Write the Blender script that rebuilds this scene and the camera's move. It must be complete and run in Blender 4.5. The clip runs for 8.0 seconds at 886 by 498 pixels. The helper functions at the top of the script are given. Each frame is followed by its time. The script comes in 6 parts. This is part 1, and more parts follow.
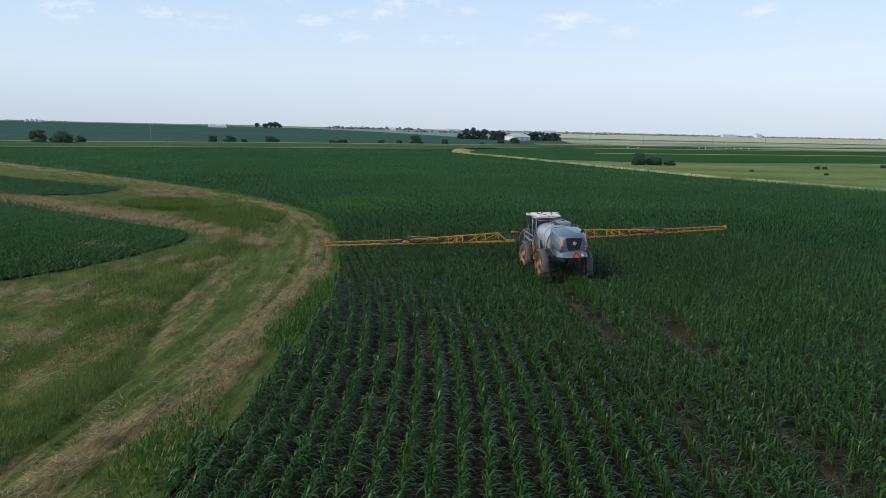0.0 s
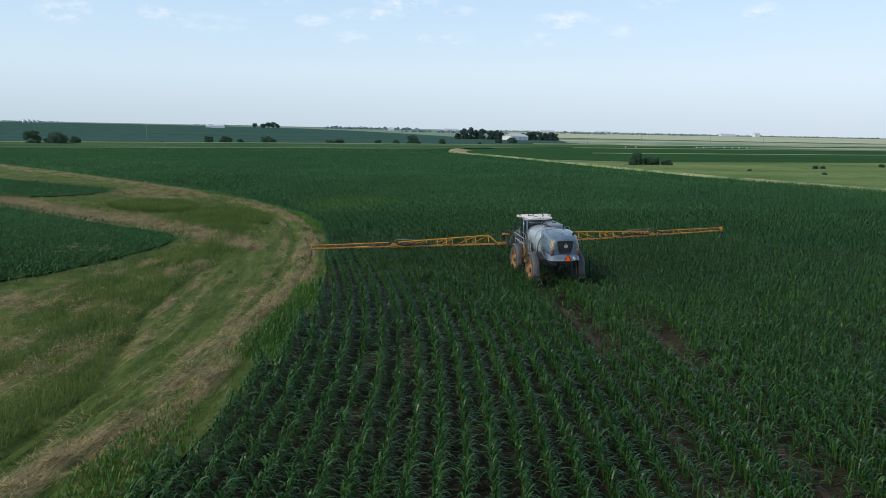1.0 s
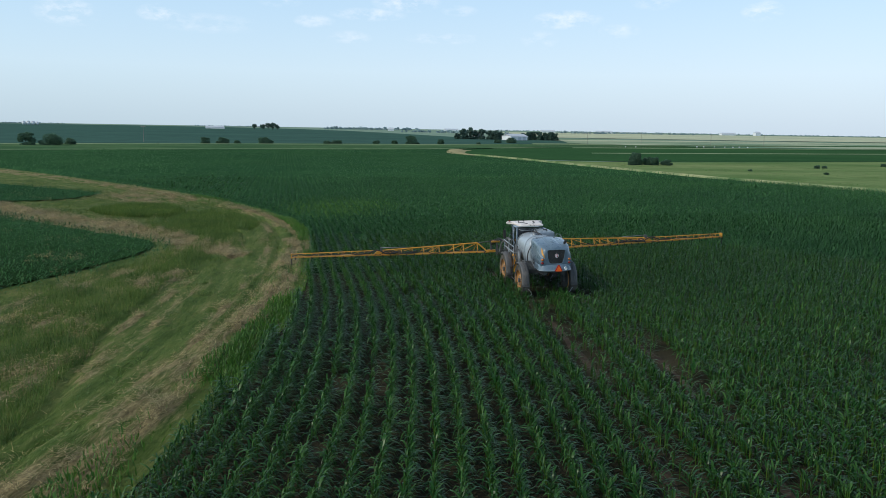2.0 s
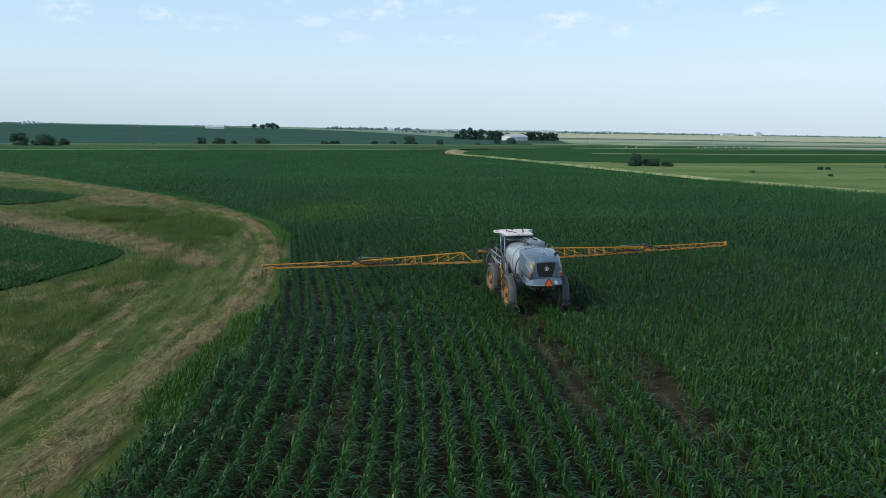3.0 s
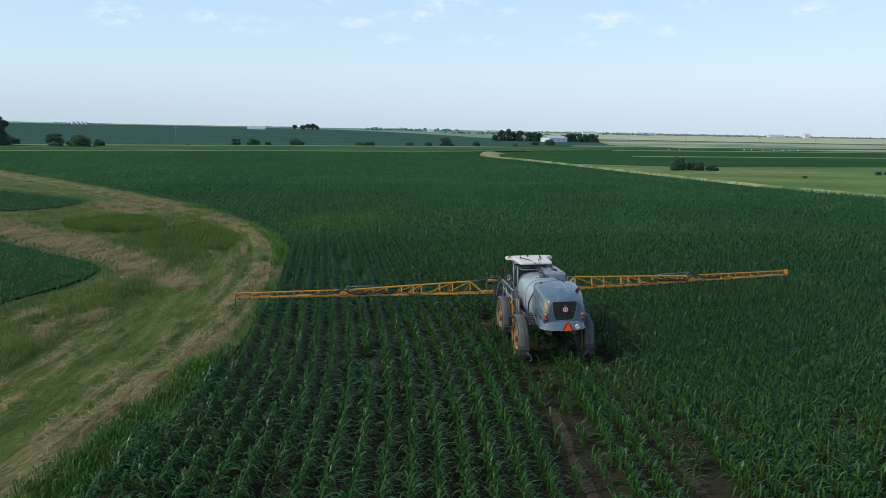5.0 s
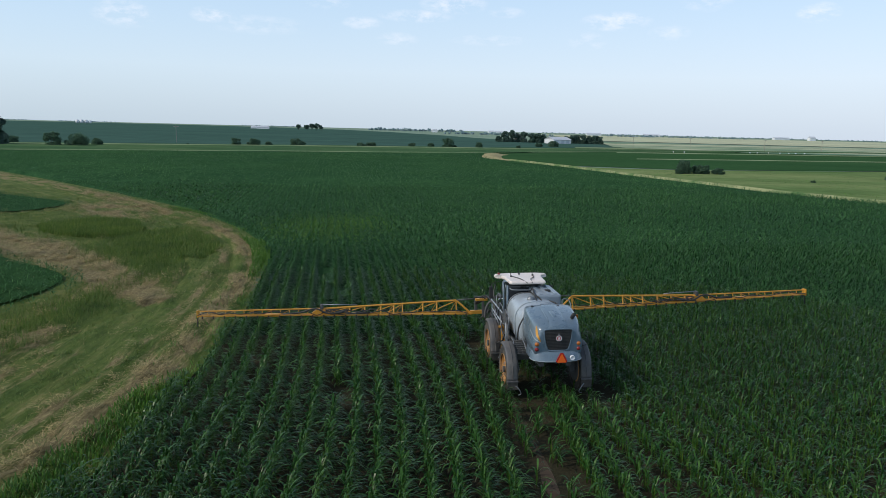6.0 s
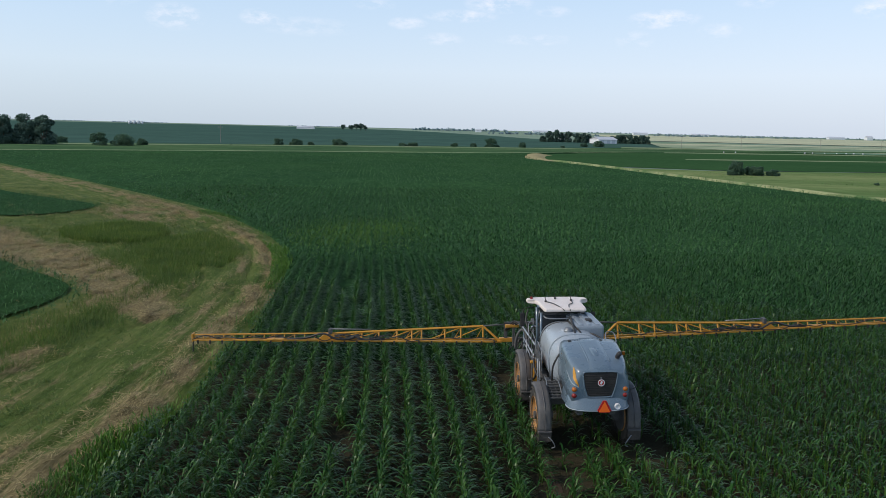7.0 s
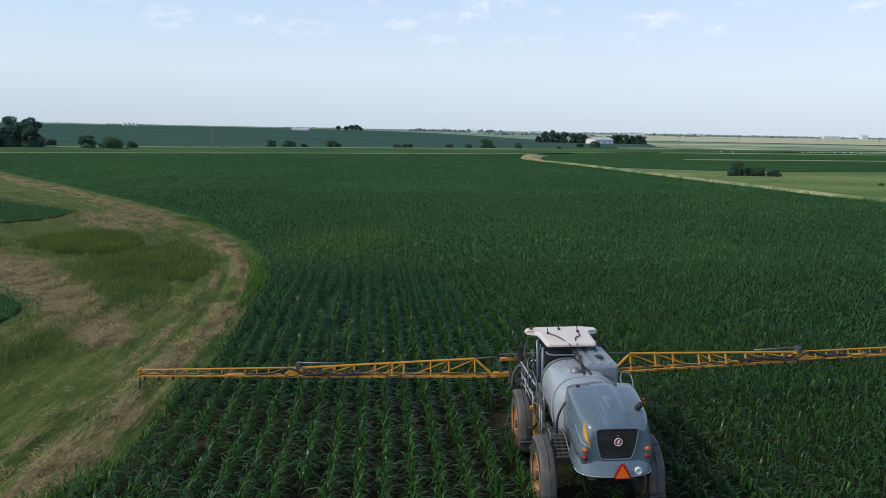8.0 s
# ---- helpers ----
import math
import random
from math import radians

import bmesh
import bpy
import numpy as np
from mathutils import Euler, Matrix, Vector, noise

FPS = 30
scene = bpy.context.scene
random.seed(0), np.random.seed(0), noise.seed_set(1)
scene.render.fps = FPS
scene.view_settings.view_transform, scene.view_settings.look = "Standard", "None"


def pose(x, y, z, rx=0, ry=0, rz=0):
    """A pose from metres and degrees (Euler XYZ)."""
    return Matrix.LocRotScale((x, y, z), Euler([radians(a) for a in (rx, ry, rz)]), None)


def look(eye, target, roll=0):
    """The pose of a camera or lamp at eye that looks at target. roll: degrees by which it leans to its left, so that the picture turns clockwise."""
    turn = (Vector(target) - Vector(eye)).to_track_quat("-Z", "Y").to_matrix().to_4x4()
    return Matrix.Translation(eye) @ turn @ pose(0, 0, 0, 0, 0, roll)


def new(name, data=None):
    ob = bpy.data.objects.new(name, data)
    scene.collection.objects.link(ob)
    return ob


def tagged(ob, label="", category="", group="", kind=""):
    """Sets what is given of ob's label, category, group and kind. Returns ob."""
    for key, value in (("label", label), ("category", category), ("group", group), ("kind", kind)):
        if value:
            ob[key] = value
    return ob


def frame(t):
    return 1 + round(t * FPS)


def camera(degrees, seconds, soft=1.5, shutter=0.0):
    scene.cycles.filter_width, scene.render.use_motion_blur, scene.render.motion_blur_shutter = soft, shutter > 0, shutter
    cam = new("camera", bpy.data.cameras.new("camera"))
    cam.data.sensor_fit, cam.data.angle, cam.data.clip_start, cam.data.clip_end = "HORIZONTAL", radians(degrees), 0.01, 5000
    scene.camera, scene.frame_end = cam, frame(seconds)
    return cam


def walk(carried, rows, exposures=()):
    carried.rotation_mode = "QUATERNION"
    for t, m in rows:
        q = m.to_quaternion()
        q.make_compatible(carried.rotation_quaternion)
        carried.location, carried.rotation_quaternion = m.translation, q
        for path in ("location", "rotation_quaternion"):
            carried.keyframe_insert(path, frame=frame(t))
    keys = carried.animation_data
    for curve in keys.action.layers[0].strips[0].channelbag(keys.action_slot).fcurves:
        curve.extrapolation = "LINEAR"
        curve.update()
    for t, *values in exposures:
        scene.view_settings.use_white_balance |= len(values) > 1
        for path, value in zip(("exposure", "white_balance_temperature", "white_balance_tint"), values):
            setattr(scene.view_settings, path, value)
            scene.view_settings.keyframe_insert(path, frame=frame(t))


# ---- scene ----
cam = camera(62.0, 8.0, soft=0.75)
ROWS = [
    (0, -13.772, -42.157, 9.184, 80.696, -1.263, -7.585),
    (0.5, -13.435, -41.704, 9.154, 80.688, -1.141, -7.655),
    (1, -12.972, -41.010, 9.200, 80.688, -1.151, -7.711),
    (1.5, -12.419, -40.089, 9.306, 80.684, -0.987, -7.730),
    (3, -10.217, -35.504, 9.456, 80.696, -0.977, -7.626),
    (3.5, -9.511, -33.679, 9.502, 80.700, -0.974, -7.615),
    (4, -8.929, -32.063, 9.601, 80.703, -0.959, -6.596),
    (4.5, -8.224, -30.557, 9.709, 80.701, -0.990, -4.678),
    (4.7, -7.924, -29.863, 9.730, 80.701, -0.990, -4.628),
    (5.8, -6.575, -26.074, 9.826, 80.741, -1.436, -4.259),
    (6, -6.330, -25.359, 9.889, 80.741, -1.436, -4.219),
    (6.5, -5.815, -23.228, 9.930, 80.672, -1.355, -1.556),
    (7, -5.287, -21.039, 9.938, 80.654, -1.326, -0.827),
    (7.5, -4.982, -18.934, 9.965, 80.680, -1.162, -0.987),
    (8, -4.827, -16.893, 9.968, 80.720, -1.065, -1.158),
]
BALANCE = [(0, 0.0, 6500, 10), (1, 0.0, 6380, 6), (1.5, 0.0, 6280, 4), (3, 0.0, 6230, 2.5), (4.5, 0.0, 6230, 2.5), (6, 0.0, 6420, 7.5), (7, 0.0, 6500, 10), (8, 0.0, 6500, 10)]
walk(cam, [(r[0], pose(*r[1:])) for r in ROWS], BALANCE)

SKY_STRENGTH, SUN_POWER = 0.13, 1.85
HAZE = 0.9
# thin haze at the horizon, a little higher and overhead, each on the dull and on the bright side of the view
HAZE_LOW, HAZE_MID, HAZE_HIGH = ((4.6, 5.4, 6.2), (5.4, 6.0, 6.95)), ((5.5, 6.55, 7.7), (6.3, 7.1, 8.25)), ((4.9, 6.55, 8.5), (5.6, 7.1, 8.95))
CLOUD_COLOUR = (8.0, 7.9, 8.5)

# ---- sky, sun ----
SUN_AZ, SUN_EL = -105.0, 40.0      # degrees clockwise from ahead (+y), and above the horizon
world = bpy.data.worlds.new("sky")
scene.world = world
world.use_nodes = True
wn, wl = world.node_tree.nodes, world.node_tree.links
wn.clear()


def wmath(op, a, b=None, clamp=False):
    n = wn.new("ShaderNodeMath")
    n.operation, n.use_clamp = op, clamp
    for k, v in enumerate((a, b)):
        if v is None:
            continue
        if isinstance(v, (int, float)):
            n.inputs[k].default_value = v
        else:
            wl.new(v, n.inputs[k])
    return n.outputs[0]


sky = wn.new("ShaderNodeTexSky")
sky.sky_type, sky.sun_disc = "NISHITA", False
sky.sun_elevation, sky.sun_rotation = radians(SUN_EL), radians(SUN_AZ)
sky.altitude, sky.air_density, sky.dust_density, sky.ozone_density = 400, 1.0, 2.2, 2.0
# thin haze over the sky near the horizon, and small fair-weather clouds in it
geo = wn.new("ShaderNodeTexCoord")
sep = wn.new("ShaderNodeSeparateXYZ")
wl.new(geo.outputs["Generated"], sep.inputs[0])
SX, SY, SZ = sep.outputs
azim = wmath("ARCTAN2", SX, SY)
elev = wmath("ARCSINE", SZ)
wob = wn.new("ShaderNodeTexNoise")
wob.inputs["Scale"].default_value, wob.inputs["Detail"].default_value, wob.inputs["Roughness"].default_value = 46.0, 6.0, 0.62
stretch = wn.new("ShaderNodeMapping")
stretch.inputs["Scale"].default_value = (1, 1, 2.2)
wl.new(geo.outputs["Generated"], stretch.inputs[0])
wl.new(stretch.outputs[0], wob.inputs["Vector"])
# azimuth, elevation, half width, half height in degrees, strength
CLOUDS = [(-18.6, 7.3, 1.8, 0.7, 0.8), (-12.8, 7.6, 1.3, 0.45, 0.8), (-9.6, 7.1, 3.4, 0.5, 0.4), (-2.0, 7.6, 1.3, 0.35, 0.7),
          (0.6, 6.5, 1.4, 0.4, 0.5), (2.0, 8.2, 2.4, 0.35, 0.8), (4.8, 9.1, 2.2, 0.5, 0.9), (7.6, 6.6, 2.6, 0.3, 0.45),
          (8.8, 8.6, 1.2, 0.3, 0.5), (16.8, 8.0, 2.2, 0.5, 0.95), (14.8, 6.6, 1.2, 0.5, 0.5), (20.6, 7.2, 1.3, 0.4, 0.5),
          (23.0, 9.4, 1.6, 0.6, 0.6), (30.2, 8.3, 1.2, 0.5, 0.95), (37.0, 9.7, 1.6, 0.5, 0.6), (-26.0, 9.5, 2.2, 0.6, 0.6),
          (-22.5, 8.4, 1.4, 0.5, 0.5), (-4.5, 8.9, 1.4, 0.35, 0.5)]
cover = None
for az, el, w, h, k in CLOUDS:
    dx = wmath("MULTIPLY", wmath("SUBTRACT", azim, radians(az)), 1 / radians(1.25 * w))
    dy = wmath("MULTIPLY", wmath("SUBTRACT", elev, radians(el)), 1 / radians(1.5 * h))
    r2 = wmath("ADD", wmath("MULTIPLY", dx, dx), wmath("MULTIPLY", dy, dy))
    puff = wmath("MULTIPLY", wmath("SUBTRACT", 1.0, r2, True), k)
    cover = puff if cover is None else wmath("MAXIMUM", cover, puff)
ragged = wmath("MULTIPLY", wmath("SUBTRACT", wmath("MULTIPLY", wob.outputs["Fac"], 4.2), 1.75), cover, True)
haze = wmath("SUBTRACT", 1.0, wmath("MULTIPLY", wmath("ABSOLUTE", SZ), 1.5), True)


def wmix(fac, a, b):
    n = wn.new("ShaderNodeMix")
    n.data_type = "RGBA"
    wl.new(fac, n.inputs[0])
    for k, v in ((6, a), (7, b)):
        if isinstance(v, tuple):
            n.inputs[k].default_value = (*v, 1)
        else:
            wl.new(v, n.inputs[k])
    return n.outputs[2]


across = wmath("ADD", wmath("MULTIPLY", wmath("SINE", azim), 1.0), 0.42, True)
low, mid, high = (wmix(across, *pair) for pair in (HAZE_LOW, HAZE_MID, HAZE_HIGH))
tint = wmix(wmath("MULTIPLY", wmath("SUBTRACT", SZ, 0.07), 9.0, True), wmix(wmath("MULTIPLY", SZ, 14.0, True), low, mid), high)
hz = wn.new("ShaderNodeMix")
hz.data_type = "RGBA"
wl.new(wmath("MULTIPLY", haze, HAZE), hz.inputs[0])
wl.new(sky.outputs[0], hz.inputs[6])
wl.new(tint, hz.inputs[7])
cl = wn.new("ShaderNodeMix")
cl.data_type = "RGBA"
wl.new(wmath("MULTIPLY", ragged, 0.62), cl.inputs[0])
wl.new(hz.outputs[2], cl.inputs[6])
cl.inputs[7].default_value = (*CLOUD_COLOUR, 1)
bg = wn.new("ShaderNodeBackground")
bg.inputs[1].default_value = SKY_STRENGTH
out = wn.new("ShaderNodeOutputWorld")
wl.new(cl.outputs[2], bg.inputs[0])
wl.new(bg.outputs[0], out.inputs[0])

sun_data = bpy.data.lights.new("sun", "SUN")
sun_data.energy, sun_data.angle, sun_data.color = SUN_POWER, radians(3.0), (1.0, 0.9, 0.76)
sun = new("sun", sun_data)
a, e = radians(SUN_AZ), radians(SUN_EL)
toward = Vector((math.sin(a) * math.cos(e), math.cos(a) * math.cos(e), math.sin(e)))
sun.matrix_world = look(toward * 300, (0, 0, 0))


# ---- materials ----
class Mat:
    """A node material with a Principled shader and short ways to wire it."""

    def __init__(self, name, rough=0.6, metal=0.0, spec=0.5):
        self.m = bpy.data.materials.new(name)
        self.m.use_nodes = True
        self.n, self.l = self.m.node_tree.nodes, self.m.node_tree.links
        self.b = self.n["Principled BSDF"]
        self.b.inputs["Roughness"].default_value = rough
        self.b.inputs["Metallic"].default_value = metal
        self.b.inputs["Specular IOR Level"].default_value = spec

    def set(self, sock, v):
        if isinstance(v, (int, float)):
            sock.default_value = v
        elif isinstance(v, tuple):
            sock.default_value = (*v, 1) if len(v) == 3 and len(sock.default_value) == 4 else v
        else:
            self.l.new(v, sock)

    def coord(self, which="Object", scale=(1, 1, 1), rot=(0, 0, 0)):
        t, m = self.n.new("ShaderNodeTexCoord"), self.n.new("ShaderNodeMapping")
        m.inputs["Scale"].default_value, m.inputs["Rotation"].default_value = scale, rot
        self.l.new(t.outputs[which], m.inputs[0])
        return m.outputs[0]

    def noise(self, scale, detail=4.0, rough=0.55, vec=None, dist=0.0):
        t = self.n.new("ShaderNodeTexNoise")
        t.inputs["Scale"].default_value, t.inputs["Detail"].default_value = scale, detail
        t.inputs["Roughness"].default_value, t.inputs["Distortion"].default_value = rough, dist
        self.l.new(self.coord() if vec is None else vec, t.inputs["Vector"])
        return t.outputs["Fac"]

    def math(self, op, a, b=0.0, clamp=False):
        t = self.n.new("ShaderNodeMath")
        t.operation, t.use_clamp = op, clamp
        self.set(t.inputs[0], a), self.set(t.inputs[1], b)
        return t.outputs[0]

    def ramp(self, fac, *stops):
        t = self.n.new("ShaderNodeValToRGB")
        r = t.color_ramp
        while len(r.elements) < len(stops):
            r.elements.new(0.5)
        for el, (p, c) in zip(r.elements, stops):
            el.position, el.color = p, (*c, 1) if isinstance(c, tuple) else (c, c, c, 1)
        self.l.new(fac, t.inputs[0])
        return t.outputs[0]

    def mix(self, fac, a, b, blend="MIX"):
        t = self.n.new("ShaderNodeMix")
        t.data_type, t.blend_type = "RGBA", blend
        self.set(t.inputs[0], fac), self.set(t.inputs[6], a), self.set(t.inputs[7], b)
        return t.outputs[2]

    def island(self):
        return self.n.new("ShaderNodeNewGeometry").outputs["Random Per Island"]

    def colour(self, c):
        self.set(self.b.inputs["Base Color"], c)
        return self

    def rough(self, r):
        self.set(self.b.inputs["Roughness"], r)
        return self

    def bump(self, height, strength=0.3, distance=0.02):
        t = self.n.new("ShaderNodeBump")
        t.inputs["Strength"].default_value, t.inputs["Distance"].default_value = strength, distance
        self.l.new(height, t.inputs["Height"])
        self.l.new(t.outputs[0], self.b.inputs["Normal"])
        return self

    def thin(self, amount, c):
        """Light that comes through a leaf."""
        t, x = self.n.new("ShaderNodeBsdfTranslucent"), self.n.new("ShaderNodeMixShader")
        self.set(t.inputs[0], c)
        x.inputs[0].default_value = amount
        o = self.n["Material Output"]
        self.l.new(self.b.outputs[0], x.inputs[1])
        self.l.new(t.outputs[0], x.inputs[2])
        self.l.new(x.outputs[0], o.inputs[0])
        return self


def leafy(name, dark, mid, light, rough=0.5, thin=0.25, patch=0.08, spec=0.5):
    m = Mat(name, rough, spec=spec)
    one = m.ramp(m.island(), (0.0, dark), (0.55, mid), (1.0, light))
    big = m.ramp(m.noise(patch, 3), (0.3, (0.72, 0.78, 0.8)), (0.7, (1.2, 1.15, 1.0)))
    c = m.mix(1.0, one, big, "MULTIPLY")
    m.colour(c).thin(thin, c)
    return m.m


def painted(name, c, rough=0.4, dust=0.35, metal=0.0, coat=0.0):
    """Sprayed paint with dust, faint streaks and scuffs."""
    m = Mat(name, rough, metal)
    dusty = tuple(0.5 * v + 0.5 * d for v, d in zip(c, (0.30, 0.26, 0.20)))
    n1 = m.noise(2.2, 6, 0.65)
    n2 = m.noise(26.0, 4, 0.6)
    f = m.math("MULTIPLY", m.ramp(n1, (0.38, 0.0), (0.75, 1.0)), dust)
    col = m.mix(f, c, dusty)
    col = m.mix(0.25, col, m.ramp(n2, (0.3, 0.55), (0.7, 1.2)), "MULTIPLY")
    m.colour(col)
    m.rough(m.math("ADD", m.math("MULTIPLY", n1, 0.35), rough - 0.12))
    m.b.inputs["Coat Weight"].default_value, m.b.inputs["Coat Roughness"].default_value = coat, 0.12
    return m.bump(n2, 0.08, 0.004).m


corn_leaf = leafy("corn leaf", (0.013, 0.056, 0.010), (0.027, 0.090, 0.015), (0.078, 0.170, 0.043), 0.36, 0.18, 0.06, 0.27)
# copy of the corn leaf, paled and blued by haze in its colour
corn_far = leafy("haze-tinted corn leaf far off", (0.025, 0.086, 0.028), (0.044, 0.124, 0.042), (0.078, 0.175, 0.070), 0.55, 0.22, 0.03, 0.12)
corn_stalk = leafy("corn stalk and whorl", (0.035, 0.095, 0.012), (0.058, 0.13, 0.016), (0.10, 0.175, 0.025), 0.5, 0.3)
weed_leaf = leafy("bright green weeds", (0.05, 0.14, 0.016), (0.085, 0.205, 0.024), (0.13, 0.26, 0.04), 0.55, 0.35)
grass_leaf = leafy("verge grass", (0.05, 0.106, 0.016), (0.092, 0.152, 0.028), (0.195, 0.22, 0.068), 0.7, 0.3, 0.15)
tall_grass_leaf = leafy("tall unmown grass", (0.062, 0.13, 0.02), (0.108, 0.185, 0.034), (0.195, 0.24, 0.065), 0.7, 0.4, 0.35)
straw = leafy("dry hay", (0.14, 0.102, 0.044), (0.335, 0.262, 0.118), (0.55, 0.455, 0.225), 0.7, 0.15, 0.4)
# tree and bush leaves stand far off: their colours carry bluish painted haze
tree_leaf = leafy("haze-tinted tree foliage", (0.08, 0.145, 0.125), (0.115, 0.19, 0.16), (0.155, 0.24, 0.19), 0.6, 0.45, spec=0.2)
bush_leaf = leafy("haze-tinted bush foliage", (0.075, 0.15, 0.105), (0.11, 0.195, 0.13), (0.155, 0.25, 0.155), 0.6, 0.45, spec=0.2)

m = Mat("bark", 0.9)
bark = m.colour(m.ramp(m.noise(6, 6, vec=m.coord(scale=(1, 1, 0.2))), (0.3, (0.07, 0.055, 0.04)), (0.7, (0.16, 0.13, 0.1)))).bump(m.noise(14), 0.5).m

m = Mat("field soil", 0.95, spec=0.05)
n1, n2 = m.noise(0.35, 5, 0.6), m.noise(9.0, 6, 0.7)
soil = m.colour(m.mix(0.6, m.ramp(n1, (0.3, (0.031, 0.031, 0.018)), (0.7, (0.058, 0.050, 0.031))), m.ramp(n2, (0.25, 0.45), (0.75, 1.4)), "MULTIPLY")).bump(n2, 0.7, 0.06).m

m = Mat("corn canopy", 0.9, spec=0.0)
n1 = m.noise(0.018, 5, 0.6)
n2 = m.noise(1.0, 5, 0.7, vec=m.coord(scale=(1.5, 0.55, 1.0)))
n3 = m.noise(0.09, 4, 0.6)
# extra blue in these greens stands for haze over the far corn
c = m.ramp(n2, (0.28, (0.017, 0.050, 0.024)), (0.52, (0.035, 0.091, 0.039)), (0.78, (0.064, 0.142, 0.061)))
c = m.mix(0.75, c, m.ramp(n1, (0.3, (0.7, 0.75, 0.8)), (0.7, (1.25, 1.2, 1.0))), "MULTIPLY")
c = m.mix(0.5, c, m.ramp(n3, (0.3, 0.75), (0.72, 1.25)), "MULTIPLY")
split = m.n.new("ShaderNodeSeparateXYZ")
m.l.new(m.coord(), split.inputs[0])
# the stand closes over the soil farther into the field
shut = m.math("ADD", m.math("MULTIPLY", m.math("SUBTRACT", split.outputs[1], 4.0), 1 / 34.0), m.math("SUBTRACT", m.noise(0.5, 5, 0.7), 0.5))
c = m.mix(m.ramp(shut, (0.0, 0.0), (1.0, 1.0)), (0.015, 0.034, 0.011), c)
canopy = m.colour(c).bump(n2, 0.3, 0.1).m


def fieldcloth(name, low, high, scale=0.01, fine=0.35, spec=0.1, tight=0.2):
    m = Mat(name, 0.9, spec=spec)
    n1, n2 = m.noise(scale, 5, 0.6, vec=m.coord(scale=(0.5, 1.6, 1))), m.noise(fine, 5, 0.7)
    c = m.mix(0.55, m.ramp(n1, (0.5 - tight, low), (0.5 + tight, high)), m.ramp(n2, (0.25, 0.6), (0.75, 1.35)), "MULTIPLY")
    return m.colour(c).m


bean_field = fieldcloth("far crop", (0.032, 0.085, 0.034), (0.05, 0.115, 0.045), spec=0.0)
# bluish cast of distance haze mixed into the crop colour
hill_field = fieldcloth("haze-tinted crop on the rise", (0.052, 0.108, 0.088), (0.068, 0.132, 0.106), 0.006, 0.05, 0.0)
light_field = fieldcloth("ripening field", (0.42, 0.46, 0.33), (0.56, 0.57, 0.37), 0.003, 0.02, 0.0)
meadow_grass = fieldcloth("meadow grass", (0.11, 0.185, 0.065), (0.22, 0.275, 0.115), 0.022, 0.22, 0.0, 0.16)
track_soil = fieldcloth("pressed soil", (0.045, 0.034, 0.024), (0.09, 0.068, 0.05), 0.7, 5.0)
bank_grass = fieldcloth("rank green grass", (0.05, 0.11, 0.052), (0.095, 0.165, 0.075), 0.025, 0.3, 0.0, 0.14)
strip_grass = fieldcloth("pale grass strip", (0.15, 0.235, 0.12), (0.29, 0.345, 0.2), 0.06, 0.5, 0.0, 0.14)
margin_grass = fieldcloth("uneven pale field margin", (0.11, 0.19, 0.075), (0.34, 0.36, 0.19), 0.09, 0.9, 0.0, 0.14)
mixed_field = fieldcloth("far hay and green strips", (0.13, 0.235, 0.15), (0.46, 0.49, 0.33), 0.012, 0.03, 0.0, 0.1)
tan_grass = fieldcloth("dry grass", (0.30, 0.27, 0.15), (0.40, 0.36, 0.2), 0.08, 0.8, 0.0)
# plain paled towards blue-green, with the horizon haze put in its colour
plain_field = fieldcloth("haze-tinted far plain", (0.15, 0.25, 0.19), (0.30, 0.37, 0.28), 0.0016, 0.02, 0.0)

# verge: along the field's edge u runs with the mower, v away from the corn; "hay" tells where cut hay lies
m = Mat("mown verge", 0.9, spec=0.1)
uv = m.n.new("ShaderNodeTexCoord").outputs["UV"]


def uvmap(sx, sy):
    t = m.n.new("ShaderNodeMapping")
    t.inputs["Scale"].default_value = (sx, sy, 1)
    m.l.new(uv, t.inputs[0])
    return t.outputs[0]


lies = m.n.new("ShaderNodeAttribute")
lies.attribute_name = "hay"
cut = m.n.new("ShaderNodeAttribute")
cut.attribute_name = "mown"
lines = m.noise(1.0, 6, 0.7, vec=uvmap(0.2, 1.5))
clump = m.noise(0.34, 6, 0.7)
fine = m.noise(3.0, 6, 0.75, vec=uvmap(0.6, 2.4))
green = m.ramp(clump, (0.32, (0.035, 0.068, 0.013)), (0.5, (0.092, 0.132, 0.028)), (0.68, (0.20, 0.20, 0.066)))
mown = m.ramp(lines, (0.34, (0.036, 0.07, 0.012)), (0.5, (0.09, 0.138, 0.029)), (0.66, (0.22, 0.222, 0.08)))
green = m.mix(m.math("MULTIPLY", cut.outputs["Fac"], 0.85), green, mown)
hay = m.ramp(fine, (0.25, (0.095, 0.075, 0.034)), (0.55, (0.25, 0.205, 0.098)), (0.8, (0.43, 0.36, 0.185)))
edge = m.math("ADD", m.math("MULTIPLY", m.math("SUBTRACT", lines, 0.5), 2.6), m.math("MULTIPLY", m.math("SUBTRACT", fine, 0.5), 0.9))
mask = m.ramp(m.math("ADD", lies.outputs["Fac"], edge), (0.38, 0.0), (0.85, 1.0))
col = m.mix(mask, green, hay)
col = m.mix(0.65, col, m.ramp(fine, (0.25, 0.5), (0.75, 1.35)), "MULTIPLY")
verge_ground = m.colour(col).bump(m.math("ADD", fine, lines), 0.8, 0.12).m

